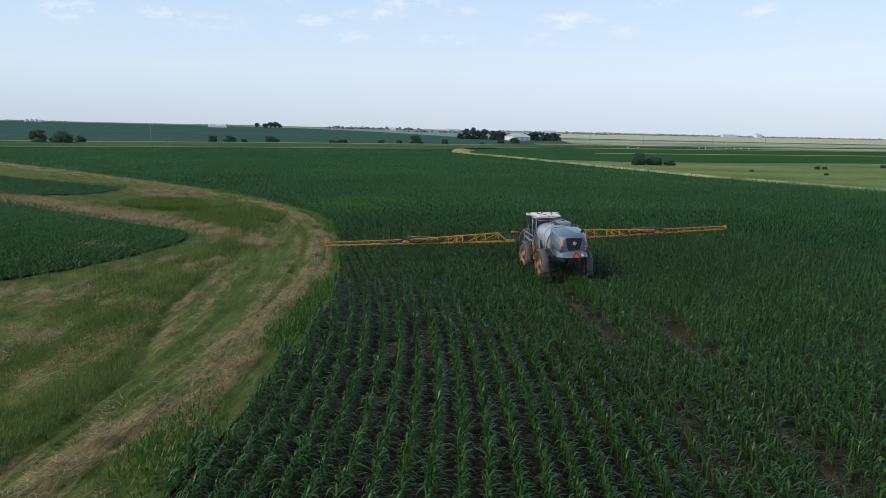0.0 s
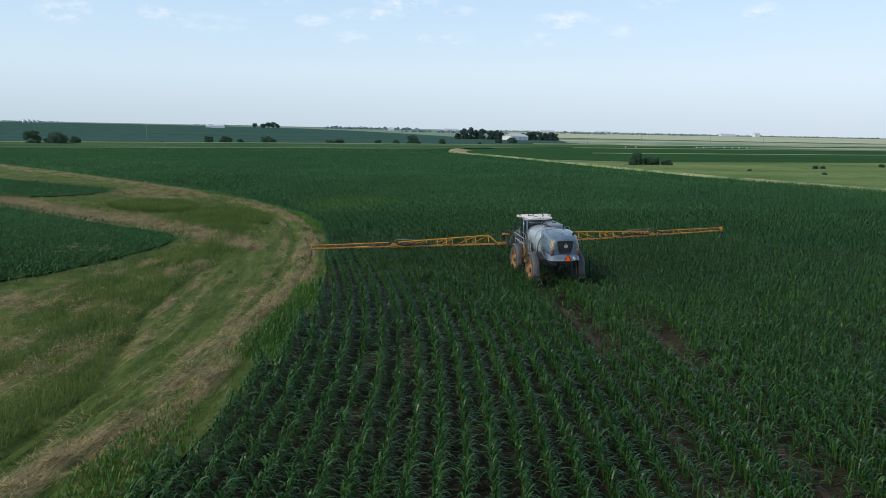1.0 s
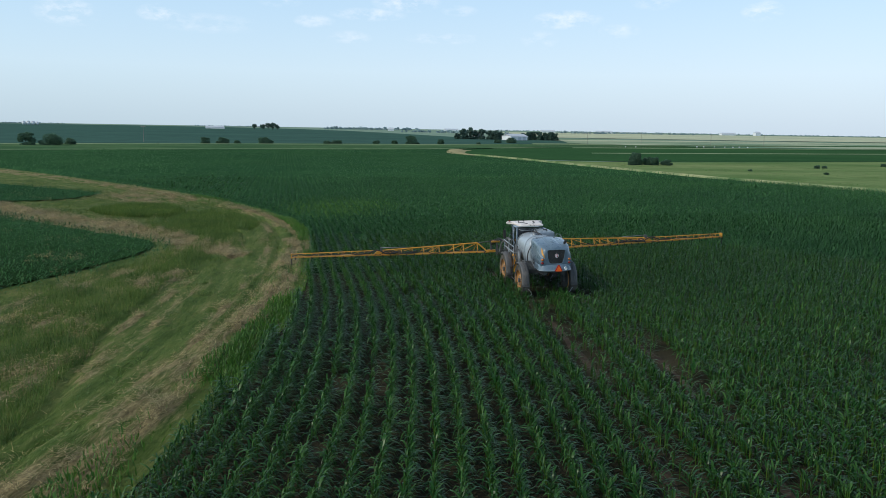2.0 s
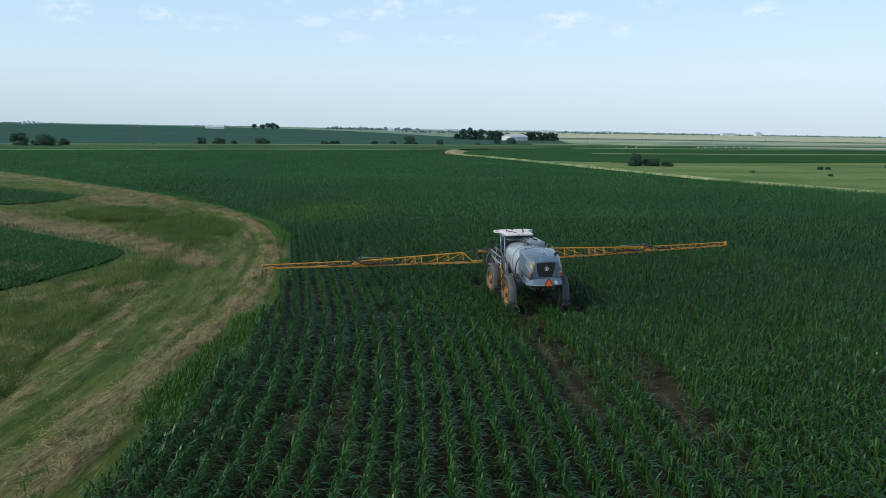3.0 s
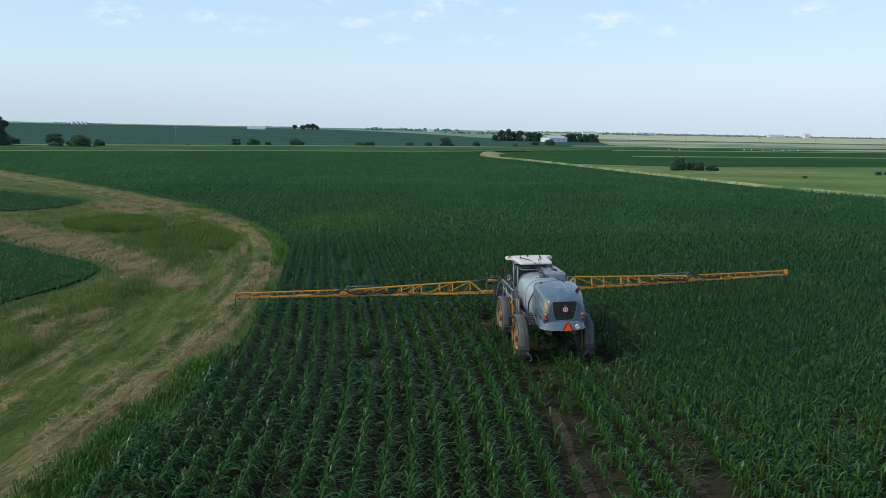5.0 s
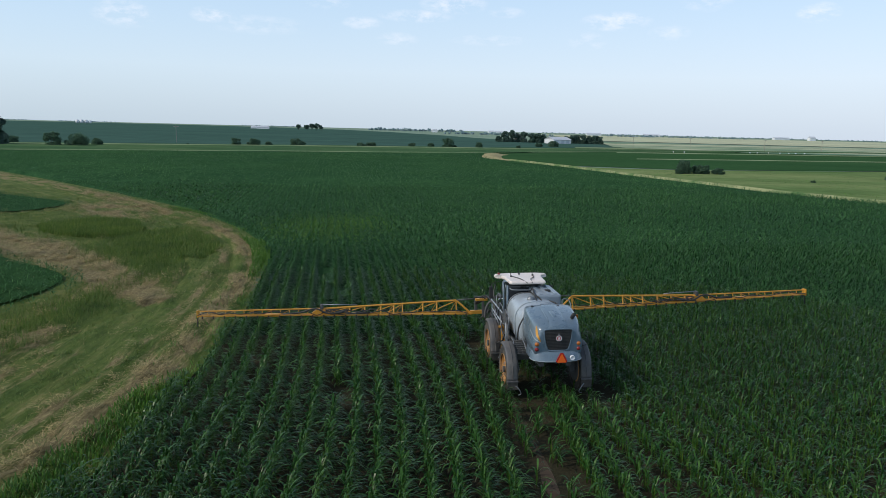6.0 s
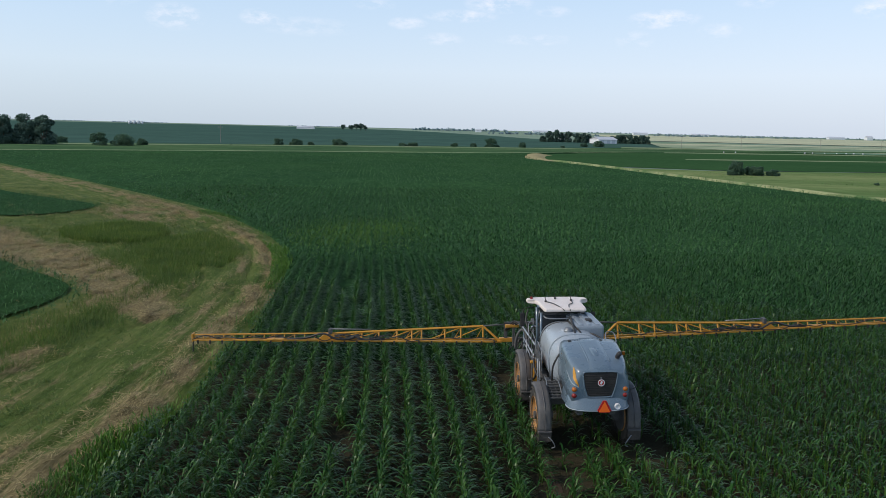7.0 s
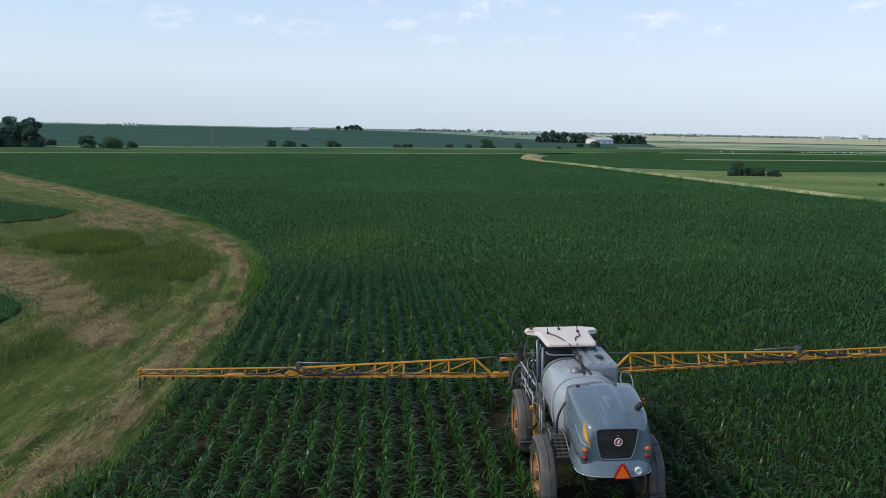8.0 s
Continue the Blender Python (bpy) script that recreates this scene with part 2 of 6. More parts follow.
grey_paint = painted("slate grey paint", (0.13, 0.19, 0.245), 0.24, 0.18, 0.0, 0.5)
dark_grey = painted("dark grey plastic", (0.07, 0.075, 0.08), 0.6, 0.5)
guard_grey = painted("dusty mudguard plastic", (0.085, 0.085, 0.088), 0.55, 0.65)
tank_plastic = painted("pale grey tank plastic", (0.37, 0.425, 0.475), 0.26, 0.2, 0.0, 0.4)
white_paint = painted("white roof paint", (0.86, 0.77, 0.71), 0.4, 0.2)
yellow_paint = painted("amber yellow paint", (0.64, 0.30, 0.03), 0.38, 0.25)
rim_paint = painted("dusty yellow rim", (0.46, 0.22, 0.06), 0.6, 0.9)
rubber = painted("dusty tyre rubber", (0.035, 0.033, 0.03), 0.85, 0.9)
black = painted("black plastic", (0.02, 0.02, 0.022), 0.5, 0.3)
hose_black = painted("black hose", (0.025, 0.025, 0.027), 0.45, 0.3)
steel = painted("galvanised tube", (0.24, 0.26, 0.28), 0.4, 0.3, 0.4)
chrome = painted("cylinder rod", (0.55, 0.57, 0.6), 0.2, 0.15, 0.9)
box_grey = painted("pale slate plastic", (0.24, 0.29, 0.34), 0.35, 0.2, 0.0, 0.2)
white_metal = painted("white sheet metal", (0.82, 0.83, 0.84), 0.5, 0.1)
roof_metal = painted("pale roof sheet", (0.60, 0.63, 0.67), 0.45, 0.15)
red_lens = Mat("red lens", 0.25).colour((0.22, 0.014, 0.014)).m
amber_lens = Mat("amber lens", 0.25).colour((0.45, 0.13, 0.015)).m
orange_sign = Mat("orange triangle", 0.5).colour((1.0, 0.17, 0.015)).m
red_border = Mat("red border", 0.35).colour((0.5, 0.02, 0.02)).m
white_lens = Mat("white lamp", 0.25).colour((0.75, 0.76, 0.78)).m
wood_pole = Mat("weathered pole", 0.9).colour((0.3, 0.27, 0.24)).m
g = Mat("cab glass", 0.05)
g.colour((0.02, 0.025, 0.03))
cab_glass = g.m


# ---- building helpers ----
def mesh_ob(name, verts, sizes, corners, material, uvs=None, smooth=False):
    """One mesh from arrays: vertices, the corner count of each face, and all corners in turn."""
    me = bpy.data.meshes.new(name)
    verts, sizes, corners = np.asarray(verts, np.float32), np.asarray(sizes, np.int32), np.asarray(corners, np.int32)
    me.vertices.add(len(verts))
    me.vertices.foreach_set("co", verts.ravel())
    me.loops.add(len(corners))
    me.loops.foreach_set("vertex_index", corners)
    me.polygons.add(len(sizes))
    me.polygons.foreach_set("loop_start", np.concatenate([[0], np.cumsum(sizes)[:-1]]).astype(np.int32))
    if uvs is not None:
        layer = me.uv_layers.new(name="UVMap")
        layer.data.foreach_set("uv", np.asarray(uvs, np.float32)[corners].ravel())
    me.update(calc_edges=True)
    me.polygons.foreach_set("use_smooth", np.full(len(sizes), smooth))
    me.materials.append(material)
    return new(name, me)


def grid_faces(nu, nv):
    i, j = np.meshgrid(np.arange(nu - 1), np.arange(nv - 1), indexing="ij")
    k = (i * nv + j).ravel()
    return np.full(len(k), 4), np.stack([k, k + nv, k + nv + 1, k + 1], 1).ravel()


def land(x, y):
    """Height of the ground."""
    x, y = np.asarray(x, float), np.asarray(y, float)
    near = np.exp(-((x / 90) ** 2 + ((y - 10) / 120) ** 2))
    return 0.5 * np.tanh(x / 20) * near + 0.1 * np.sin(x * 0.05 + 1) * np.sin(y * 0.043) * (1 - np.exp(-(x * x + (y - 4) ** 2) / 900)) * near


def smooth_line(pts, step=1.0, soft=6.0):
    p = np.array(pts, float)
    s = np.concatenate([[0], np.cumsum(np.hypot(*np.diff(p, axis=0).T))])
    t = np.arange(0, s[-1] + 1e-6, step)
    q = np.stack([np.interp(t, s, p[:, 0]), np.interp(t, s, p[:, 1])], 1)
    n = int(soft / step)
    k = np.hanning(2 * n + 3)[1:-1]
    k /= k.sum()
    pad = np.concatenate([2 * q[0] - q[1:n + 1][::-1], q, 2 * q[-1] - q[-n - 1:-1][::-1]])
    return np.stack([np.convolve(pad[:, 0], k, "valid"), np.convolve(pad[:, 1], k, "valid")], 1)


def inside(poly, x, y):
    poly, hit = np.asarray(poly, float), np.zeros(np.shape(x), bool)
    for (x0, y0), (x1, y1) in zip(poly, np.roll(poly, -1, 0)):
        cross = (y0 > y) != (y1 > y)
        hit ^= cross & (x < (x1 - x0) * (y - y0) / (y1 - y0 + 1e-12) + x0)
    return hit


def sheet(name, a, b, nu, nv, lift, material, label, bank=0.0):
    """A strip of ground between two lines, raised to a low bank where given."""
    a, b = np.array(a, float), np.array(b, float)
    s = np.linspace(0, 1, nu)

    def along(p):
        if len(a) == len(b):
            k = np.arange(len(p)) / (len(p) - 1)
            return np.stack([np.interp(s, k, p[:, 0]), np.interp(s, k, p[:, 1])], 1)
        d = np.concatenate([[0], np.cumsum(np.hypot(*np.diff(p, axis=0).T))])
        return np.stack([np.interp(s * d[-1], d, p[:, 0]), np.interp(s * d[-1], d, p[:, 1])], 1)
    A, B = along(a), along(b)
    t = np.linspace(0, 1, nv)
    xy = A[:, None] * (1 - t[None, :, None]) + B[:, None] * t[None, :, None]
    z = land(xy[..., 0], xy[..., 1]) + lift + bank * np.sin(math.pi * t)[None, :] * np.clip(2.5 * np.sin(math.pi * s), 0, 1)[:, None]
    sizes, corners = grid_faces(nu, nv)
    v = np.concatenate([xy, z[..., None]], 2).reshape(-1, 3)
    e1, e2 = v[corners[1]] - v[corners[0]], v[corners[3]] - v[corners[0]]
    if e1[0] * e2[1] - e1[1] * e2[0] < 0:
        corners = corners.reshape(-1, 4)[:, ::-1].ravel()
    return tagged(mesh_ob(name, v, sizes, corners, material, smooth=True), label, kind="structure")


# ---- plan: field edges ----
EDGE = smooth_line([(-32, -80), (-23.6, -45), (-18.9, -24), (-16.4, -12), (-15.05, -3), (-14.55, 7), (-14.7, 18), (-15.3, 28), (-16.8, 36.5),
                    (-20.6, 47), (-25.4, 56), (-33.2, 68), (-46, 83), (-61, 100), (-83, 124), (-115, 160), (-150, 200), (-190, 235)], 1.0, 4.0)
RIGHT = smooth_line([(175, -60), (128, 0), (93, 40), (72, 67), (59, 94), (51, 128), (43, 170), (34, 205), (28.5, 222), (28.5, 240), (31, 262), (42, 290), (60, 370), (75, 420)], 1.0, 6.0)
STRIP_A = [(-260, 95), (-200, 150), (-150, 188), (-112, 210), (-78, 227), (-44, 244), (-5, 258), (22, 272), (50, 298), (100, 345), (180, 400), (336, 470), (700, 600), (1500, 780)]
STRIP_B = [(-330, 150), (-255, 215), (-195, 268), (-152, 299), (-104, 324), (-56, 353), (-2, 378), (30, 388), (62, 390), (110, 398), (188, 420), (345, 484), (712, 612), (1520, 792)]


def left_of_corn(y):
    return np.interp(y, EDGE[:, 1], EDGE[:, 0])


def in_field(x, y):
    a = np.array(STRIP_A)
    return (x > left_of_corn(y)) & (x < np.interp(y, RIGHT[:, 1], RIGHT[:, 0])) & (y < np.interp(x, a[:, 0], a[:, 1]))


def rounded(poly, times=3):
    """The same outline with its corners cut round."""
    q = np.array(poly, float)
    for _ in range(times):
        n = np.roll(q, -1, 0)
        q = np.stack([0.75 * q + 0.25 * n, 0.25 * q + 0.75 * n], 1).reshape(-1, 2)
    return q


PATCH_A = [(-25.4, 23), (-25.0, 18), (-27, 12), (-29.3, 6.5), (-34, 0), (-60, -8), (-95, 8), (-88, 82), (-60, 56), (-41, 37.5), (-33, 30), (-28, 25.8)]
PATCH_B = [(-43.0, 66.5), (-43.6, 59), (-48, 54), (-62, 55), (-92, 92), (-80, 98), (-62, 79), (-50, 71.5)]
TALL_A = [(-39.5, 47), (-36, 52.5), (-32, 51.5), (-29, 45.5), (-29.5, 41), (-33, 40.5), (-37, 43)]
TALL_B = [(-28.5, 44), (-26, 47.5), (-22.5, 42.5), (-19.6, 35), (-20.2, 30.5), (-24.5, 31.5), (-28.5, 36.5)]

# ---- ground ----
u = np.linspace(-1, 1, 221)
ax = 4900 * np.sinh(u * 7.2) / np.sinh(7.2)
gx, gy = np.meshgrid(ax, ax + 15, indexing="ij")
sizes, corners = grid_faces(221, 221)
tagged(mesh_ob("ground", np.stack([gx, gy, land(gx, gy) - 0.06], 2).reshape(-1, 3), sizes, corners, plain_field, smooth=True),
       "flat farm plain reaching to the horizon", kind="structure")

# bare soil under the corn
ys = np.concatenate([np.arange(-70, 80, 1.0), np.arange(80, 336, 4.0)])
rows_xy = []
A = np.array(STRIP_A)
for y in ys:
    x0, x1 = float(left_of_corn(y)), float(np.interp(y, RIGHT[:, 1], RIGHT[:, 0]))
    k = np.linspace(0, 1, 60)
    rows_xy.append(np.stack([x0 + (x1 - x0) * k, np.full(60, y)], 1))
xy = np.array(rows_xy)
sizes, corners = grid_faces(len(ys), 60)
lift = land(xy[..., 0], xy[..., 1])
tagged(mesh_ob("field_soil", np.concatenate([xy, lift[..., None]], 2).reshape(-1, 3), sizes, corners.reshape(-1, 4)[:, ::-1].ravel(), soil, smooth=True),
       "dark bare soil between the corn rows", kind="structure")

# verge on the field's edge
tang = np.gradient(EDGE, axis=0)
tang /= np.linalg.norm(tang, axis=1)[:, None]
LEFT = np.stack([-tang[:, 1], tang[:, 0]], 1)
ds = np.concatenate([np.arange(-0.6, 9, 0.24), np.arange(9, 34, 0.6), np.arange(34, 60, 2.0)])


def verge_at(s, d):
    i = np.clip(s, 0, len(EDGE) - 1.001)
    k = i.astype(int)
    f = (i - k)[:, None]
    p, n = EDGE[k] * (1 - f) + EDGE[k + 1] * f, LEFT[k] * (1 - f) + LEFT[k + 1] * f
    return p + n * d[:, None]


def field_noise(s, d, fs, fd, seed):
    return np.array([noise.noise((float(p) * fs, float(q) * fd, seed)) for p, q in zip(s, d)])


def bell(v):
    return np.exp(-v * v)


def windrow(s):
    """Middle and half width of the main windrow along the corn."""
    return (np.interp(s, [58, 66, 72, 80, 86, 92, 100, 108, 114, 124, 132, 145], [2.2, 2.0, 1.75, 1.35, 1.0, 0.85, 0.8, 1.0, 1.2, 1.4, 1.9, 3.2]),
            np.interp(s, [58, 66, 72, 80, 86, 92, 100, 114, 124, 132, 145], [1.5, 1.25, 1.0, 0.9, 0.9, 0.95, 0.95, 0.95, 0.8, 1.0, 2.0]))


def standing_edge(s):
    """Distance from the corn at which the grass was left standing."""
    return np.interp(s, [60, 67, 72, 78, 90, 97, 103, 110, 117, 126], [4.5, 4.9, 6.4, 7.8, 7.6, 5.4, 4.7, 5.2, 6.4, 8.5])


def near_line(line, p):
    best = np.full(len(p), 1e9)
    for a, b in zip(np.array(line, float)[:-1], np.array(line, float)[1:]):
        k = np.clip(((p - a) @ (b - a)) / ((b - a) @ (b - a)), 0, 1)
        best = np.minimum(best, np.hypot(*(p - a - k[:, None] * (b - a)).T))
    return best


def hay_plan(s, d, p):
    """How much cut hay lies on the verge, 0 to 1."""
    c, w = windrow(s)
    w = w * (1 + 0.5 * field_noise(s, d, 0.23, 0.1, 3.0))
    c = c + 0.5 * field_noise(s, d, 0.11, 0.05, 6.0)
    h = 1.0 * bell((d - c) / w)
    h = np.maximum(h, 0.75 * bell((d - c - 1.9) / 0.4) * (s > 96) * (s < 130))
    h = np.maximum(h, 0.95 * bell((d - 0.75) / 0.5) * bell((s - 65) / 6.0))
    # broad swath raked between the two plots, running out towards the windrow
    swath = [(-72, 68), (-56, 54), (-44, 42.5), (-36, 36), (-28.5, 29), (-23, 22.5), (-20, 17.5)]
    broad = np.interp(p[:, 0], [-60, -44, -30, -20], [4.2, 3.6, 2.7, 1.5])
    raked = bell((near_line(swath, p) / broad) ** 2)
    h = np.maximum(h, raked)
    h = np.maximum(h, 0.85 * bell(np.hypot((s - 151) / 11, (d - 7.5) / 4.0) ** 2))
    h = np.maximum(h, 0.65 * bell(near_line([(-24.2, 21), (-24.0, 16), (-25.6, 10.5), (-28, 5)], p) / 0.7))
    h = np.maximum(h, 0.85 * bell(np.hypot((s - 67) / 7, (d - 10.8) / 2.4)))
    h = np.maximum(h, 0.6 * bell(np.hypot((s - 83) / 9, (d - 13.5) / 1.3)))
    # loose scraps strewn over the wide part of the verge
    scraps = np.clip(4.0 * (field_noise(s, d, 0.12, 0.2, 31.0) + 0.25 * field_noise(s, d, 0.6, 0.9, 33.0) - 0.12), 0, 1)
    h = np.maximum(h, 0.62 * scraps * np.clip((d - 4.5) / 4, 0.3, 1) * (s < 104))
    # thin lines of hay that the rake left
    for line in ([(-18.0, 1), (-18.4, -9), (-19.0, -16)], [(-20.2, 6), (-21.0, -5), (-21.6, -11)], [(-21.4, 5), (-22.4, -6)], [(-17.2, 14), (-17.6, 5)], [(-18.6, 26), (-17.4, 18), (-17.2, 10)]):
        h = np.maximum(h, 0.75 * bell(near_line(line, p) / 0.3))
    h = h * np.interp(s, [56, 74, 84, 130], [0.72, 0.82, 0.95, 0.9])
    h = h * (0.8 + 1.3 * field_noise(s, d, 0.3, 0.9, 4.0))
    return np.clip(np.maximum(h, raked * (0.78 + 0.5 * field_noise(s, d, 0.5, 0.7, 17.0))) + 0.10 + 0.4 * field_noise(s, d, 0.12, 0.3, 8.0), 0, 0.95)


def verge_height(s, d):
    """Low ruts and windrows along the mower's way."""
    lump = np.sin(s * 2.3 + 1.7 * np.sin(s * 0.71 + d)) * np.sin(d * 3.1 + 0.9 * np.sin(s * 0.37))
    c, w = windrow(s)
    rut = bell((d - c - w - 0.15) / 0.22) + 0.9 * bell((d - c + 0.25 * w) / 0.18) + 0.9 * bell((d - standing_edge(s) + 0.15) / 0.22)
    return (0.16 + 0.07 * lump) * bell((d - c) / w) - 0.17 * rut * (s < 132) + 0.035 * np.sin(d * 2.6 + 1.3 * np.sin(s * 0.11)) * (d > 2.5) + 0.03 * lump * (d > 0.5) + 0.05 + 0.1 * np.clip((d + 0.3) / 0.8, 0, 1)


ss = np.concatenate([np.arange(0, 36, 1.0), np.arange(36, 170, 0.5), np.arange(170, len(EDGE) - 1, 1.0)])
S, D = np.meshgrid(ss, ds, indexing="ij")
p = verge_at(S.ravel(), D.ravel())
z = land(p[:, 0], p[:, 1]) + verge_height(S.ravel(), D.ravel())
sizes, corners = grid_faces(len(ss), len(ds))
verge = tagged(mesh_ob("grass_verge", np.column_stack([p, z]), sizes, corners, verge_ground, np.stack([S.ravel(), D.ravel()], 1), True),
               "mown grass verge with strips of dry hay", kind="structure")
verge.data.attributes.new("hay", "FLOAT", "POINT").data.foreach_set("value", hay_plan(S.ravel(), D.ravel(), p).astype(np.float32))
verge.data.attributes.new("mown", "FLOAT", "POINT").data.foreach_set("value", np.clip(0.5 + (standing_edge(S.ravel()) - D.ravel()) / 1.0, 0.2, 0.75).astype(np.float32))

# pasture and far fields
sheet("meadow", RIGHT[:300], [(330, -60), (300, 60), (240, 170), (185, 204), (121, 188), (76, 178), (47, 179)], 60, 24, 0.05, meadow_grass, "light green pasture with yellowish grass")
off = np.gradient(RIGHT, axis=0)
off /= np.linalg.norm(off, axis=1)[:, None]
side = np.stack([off[:, 1], -off[:, 0]], 1)
sheet("field_margin", RIGHT[90:345] + side[90:345] * 0.2, RIGHT[90:345] + side[90:345] * 1.7, 140, 7, 0.0, margin_grass, "narrow pale grass bank along the corn", 0.85)
sheet("grass_corner", [(31, 200), (28, 210), (26.5, 224), (27, 240), (29, 255), (31, 268), (29, 280)], [(33.5, 200), (33.5, 210), (33.5, 224), (35, 240), (37, 255), (40, 268), (46, 280)], 24, 13, 0.0, tan_grass, "dry tan grass bank between two fields", 0.85)
sheet("grass_strip", STRIP_A, STRIP_B, 80, 9, 0.1, bank_grass, "green grassy bank between the fields", 0.85)
SA, SB = np.array(STRIP_A, float), np.array(STRIP_B, float)
for k0, k1 in ((0.05, 0.12), (0.50, 0.60)):
    sheet("field_lane", SA * (1 - k0) + SB * k0, SA * (1 - k1) + SB * k1, 80, 3, 0.16 + 0.85 * math.sin(math.pi * 0.5 * (k0 + k1)), strip_grass, "pale mown lane along the grassy bank")
sheet("far_field_1", STRIP_B, [(-2400, 1500), (-2000, 2100), (-1600, 2600), (-1200, 2950), (-800, 3000), (-400, 2650), (-140, 2150), (0, 1600), (70, 1150), (125, 650), (240, 620), (400, 650), (800, 760), (1600, 920)], 66, 12, 0.05, hill_field, "dark green crop on a far rise, blued by painted haze")
sheet("far_field_2", [(30, 196), (76, 181), (121, 191), (187, 207), (300, 230), (600, 300)], [(52, 398), (136, 458), (336, 534), (700, 637), (1100, 720), (1500, 790)], 30, 10, 0.06, bean_field, "dark green level crop field")
sheet("far_lane", [(90, 256), (177, 278), (420, 336)], [(93, 265), (184, 288), (430, 350)], 20, 3, 0.12, strip_grass, "pale farm lane through the crop")
sheet("far_field_3", [(246, 836), (520, 824), (1200, 950), (2400, 1200)], [(460, 2300), (1466, 2500), (2400, 2800), (4000, 3300)], 20, 10, 0.4, light_field, "pale ripening field far away")
sheet("far_field_4", [(175, 600), (407, 655), (900, 780), (2000, 1050)], [(185, 640), (425, 690), (930, 820), (2050, 1110)], 20, 4, 0.4, light_field, "pale yellowish stubble strip far away")
sheet("far_field_5", [(150, 480), (212, 400), (300, 400), (420, 440), (700, 520), (1500, 760)], [(215, 745), (330, 720), (470, 740), (640, 800), (1100, 960), (2000, 1250)], 40, 10, 0.3, mixed_field, "far patchwork of pale hay and green strips")
sheet("far_lane_2", [(109, 343), (238, 377), (500, 440)], [(114, 358), (250, 396), (520, 462)], 20, 3, 0.12, strip_grass, "pale grassy lane across the far crop")
sheet("far_lane_3", [(110, 429), (197, 449), (298, 474), (600, 545)], [(118, 462), (212, 485), (323, 514), (640, 590)], 20, 3, 0.14, strip_grass, "wide pale grass strip across the far crop")


# ---- corn ----
rng = np.random.default_rng(5)


def leaves(name, base, az, length, rise, droop, width, material, segs=3):
    """Arching tapered leaves, each an island: base points, heading, length, rise and droop."""
    n = len(base)
    t = np.linspace(0, 1, segs + 1)
    out_r = length[:, None] * (t * (1 - 0.18 * t))[None] * np.cos(rise)[:, None]
    up = length[:, None] * (np.sin(rise)[:, None] * t[None] - droop[:, None] * (t ** 2)[None])
    prof = np.interp(t, [0, 0.3, 0.7, 1], [0.55, 1.0, 0.7, 0.04])
    dx, dy = np.cos(az)[:, None], np.sin(az)[:, None]
    cx, cy, cz = base[:, 0:1] + out_r * dx, base[:, 1:2] + out_r * dy, base[:, 2:3] + up
    w = 0.5 * width[:, None] * prof[None]
    v = np.empty((n, segs + 1, 2, 3), np.float32)
    v[:, :, 0] = np.stack([cx - w * dy, cy + w * dx, cz], 2)
    v[:, :, 1] = np.stack([cx + w * dy, cy - w * dx, cz + 0.25 * w], 2)
    k = np.arange(n)[:, None] * (2 * (segs + 1)) + 2 * np.arange(segs)[None]
    corners = np.stack([k, k + 1, k + 3, k + 2], 2).ravel()
    return mesh_ob(name, v.reshape(-1, 3), np.full(n * segs, 4), corners, material, smooth=True)


def row_bend(y):
    """Sideways shift of a planted row: the rows sweep round with the field."""
    yy = np.linspace(-120, 400, 2081)
    slope = np.clip(-0.0085 * (yy + 3), -0.075, 0.22)
    g = np.concatenate([[0], np.cumsum(0.5 * (slope[1:] + slope[:-1]) * np.diff(yy))])
    return np.interp(y, yy, g - np.interp(0, yy, g))


ROW = 0.762
TRACK = 1.524


def plants(y0, y1, x0, x1, gap):
    """Plant places along the rows."""
    ks = np.arange(int(x0 / ROW) - 25, int(x1 / ROW) + 25)
    ysr = np.arange(y0, y1, gap)
    k, y = np.meshgrid(ks, ysr, indexing="ij")
    y = y + rng.uniform(-0.4, 0.4, y.shape) * gap + (k % 7) * 0.03
    x = (k + 0.5) * ROW - 0.09 + row_bend(y) + rng.normal(0, 0.035 if y1 < 50 else 0.13, y.shape)
    x, y = x.ravel(), y.ravel()
    ok = (x > x0) & (x < x1)
    return x[ok], y[ok]


def seen_side(x, y):
    """The wedge of field that the flight looks over."""
    return (x < -14.4 + 0.86 * (y + 47)) & (x > -26)


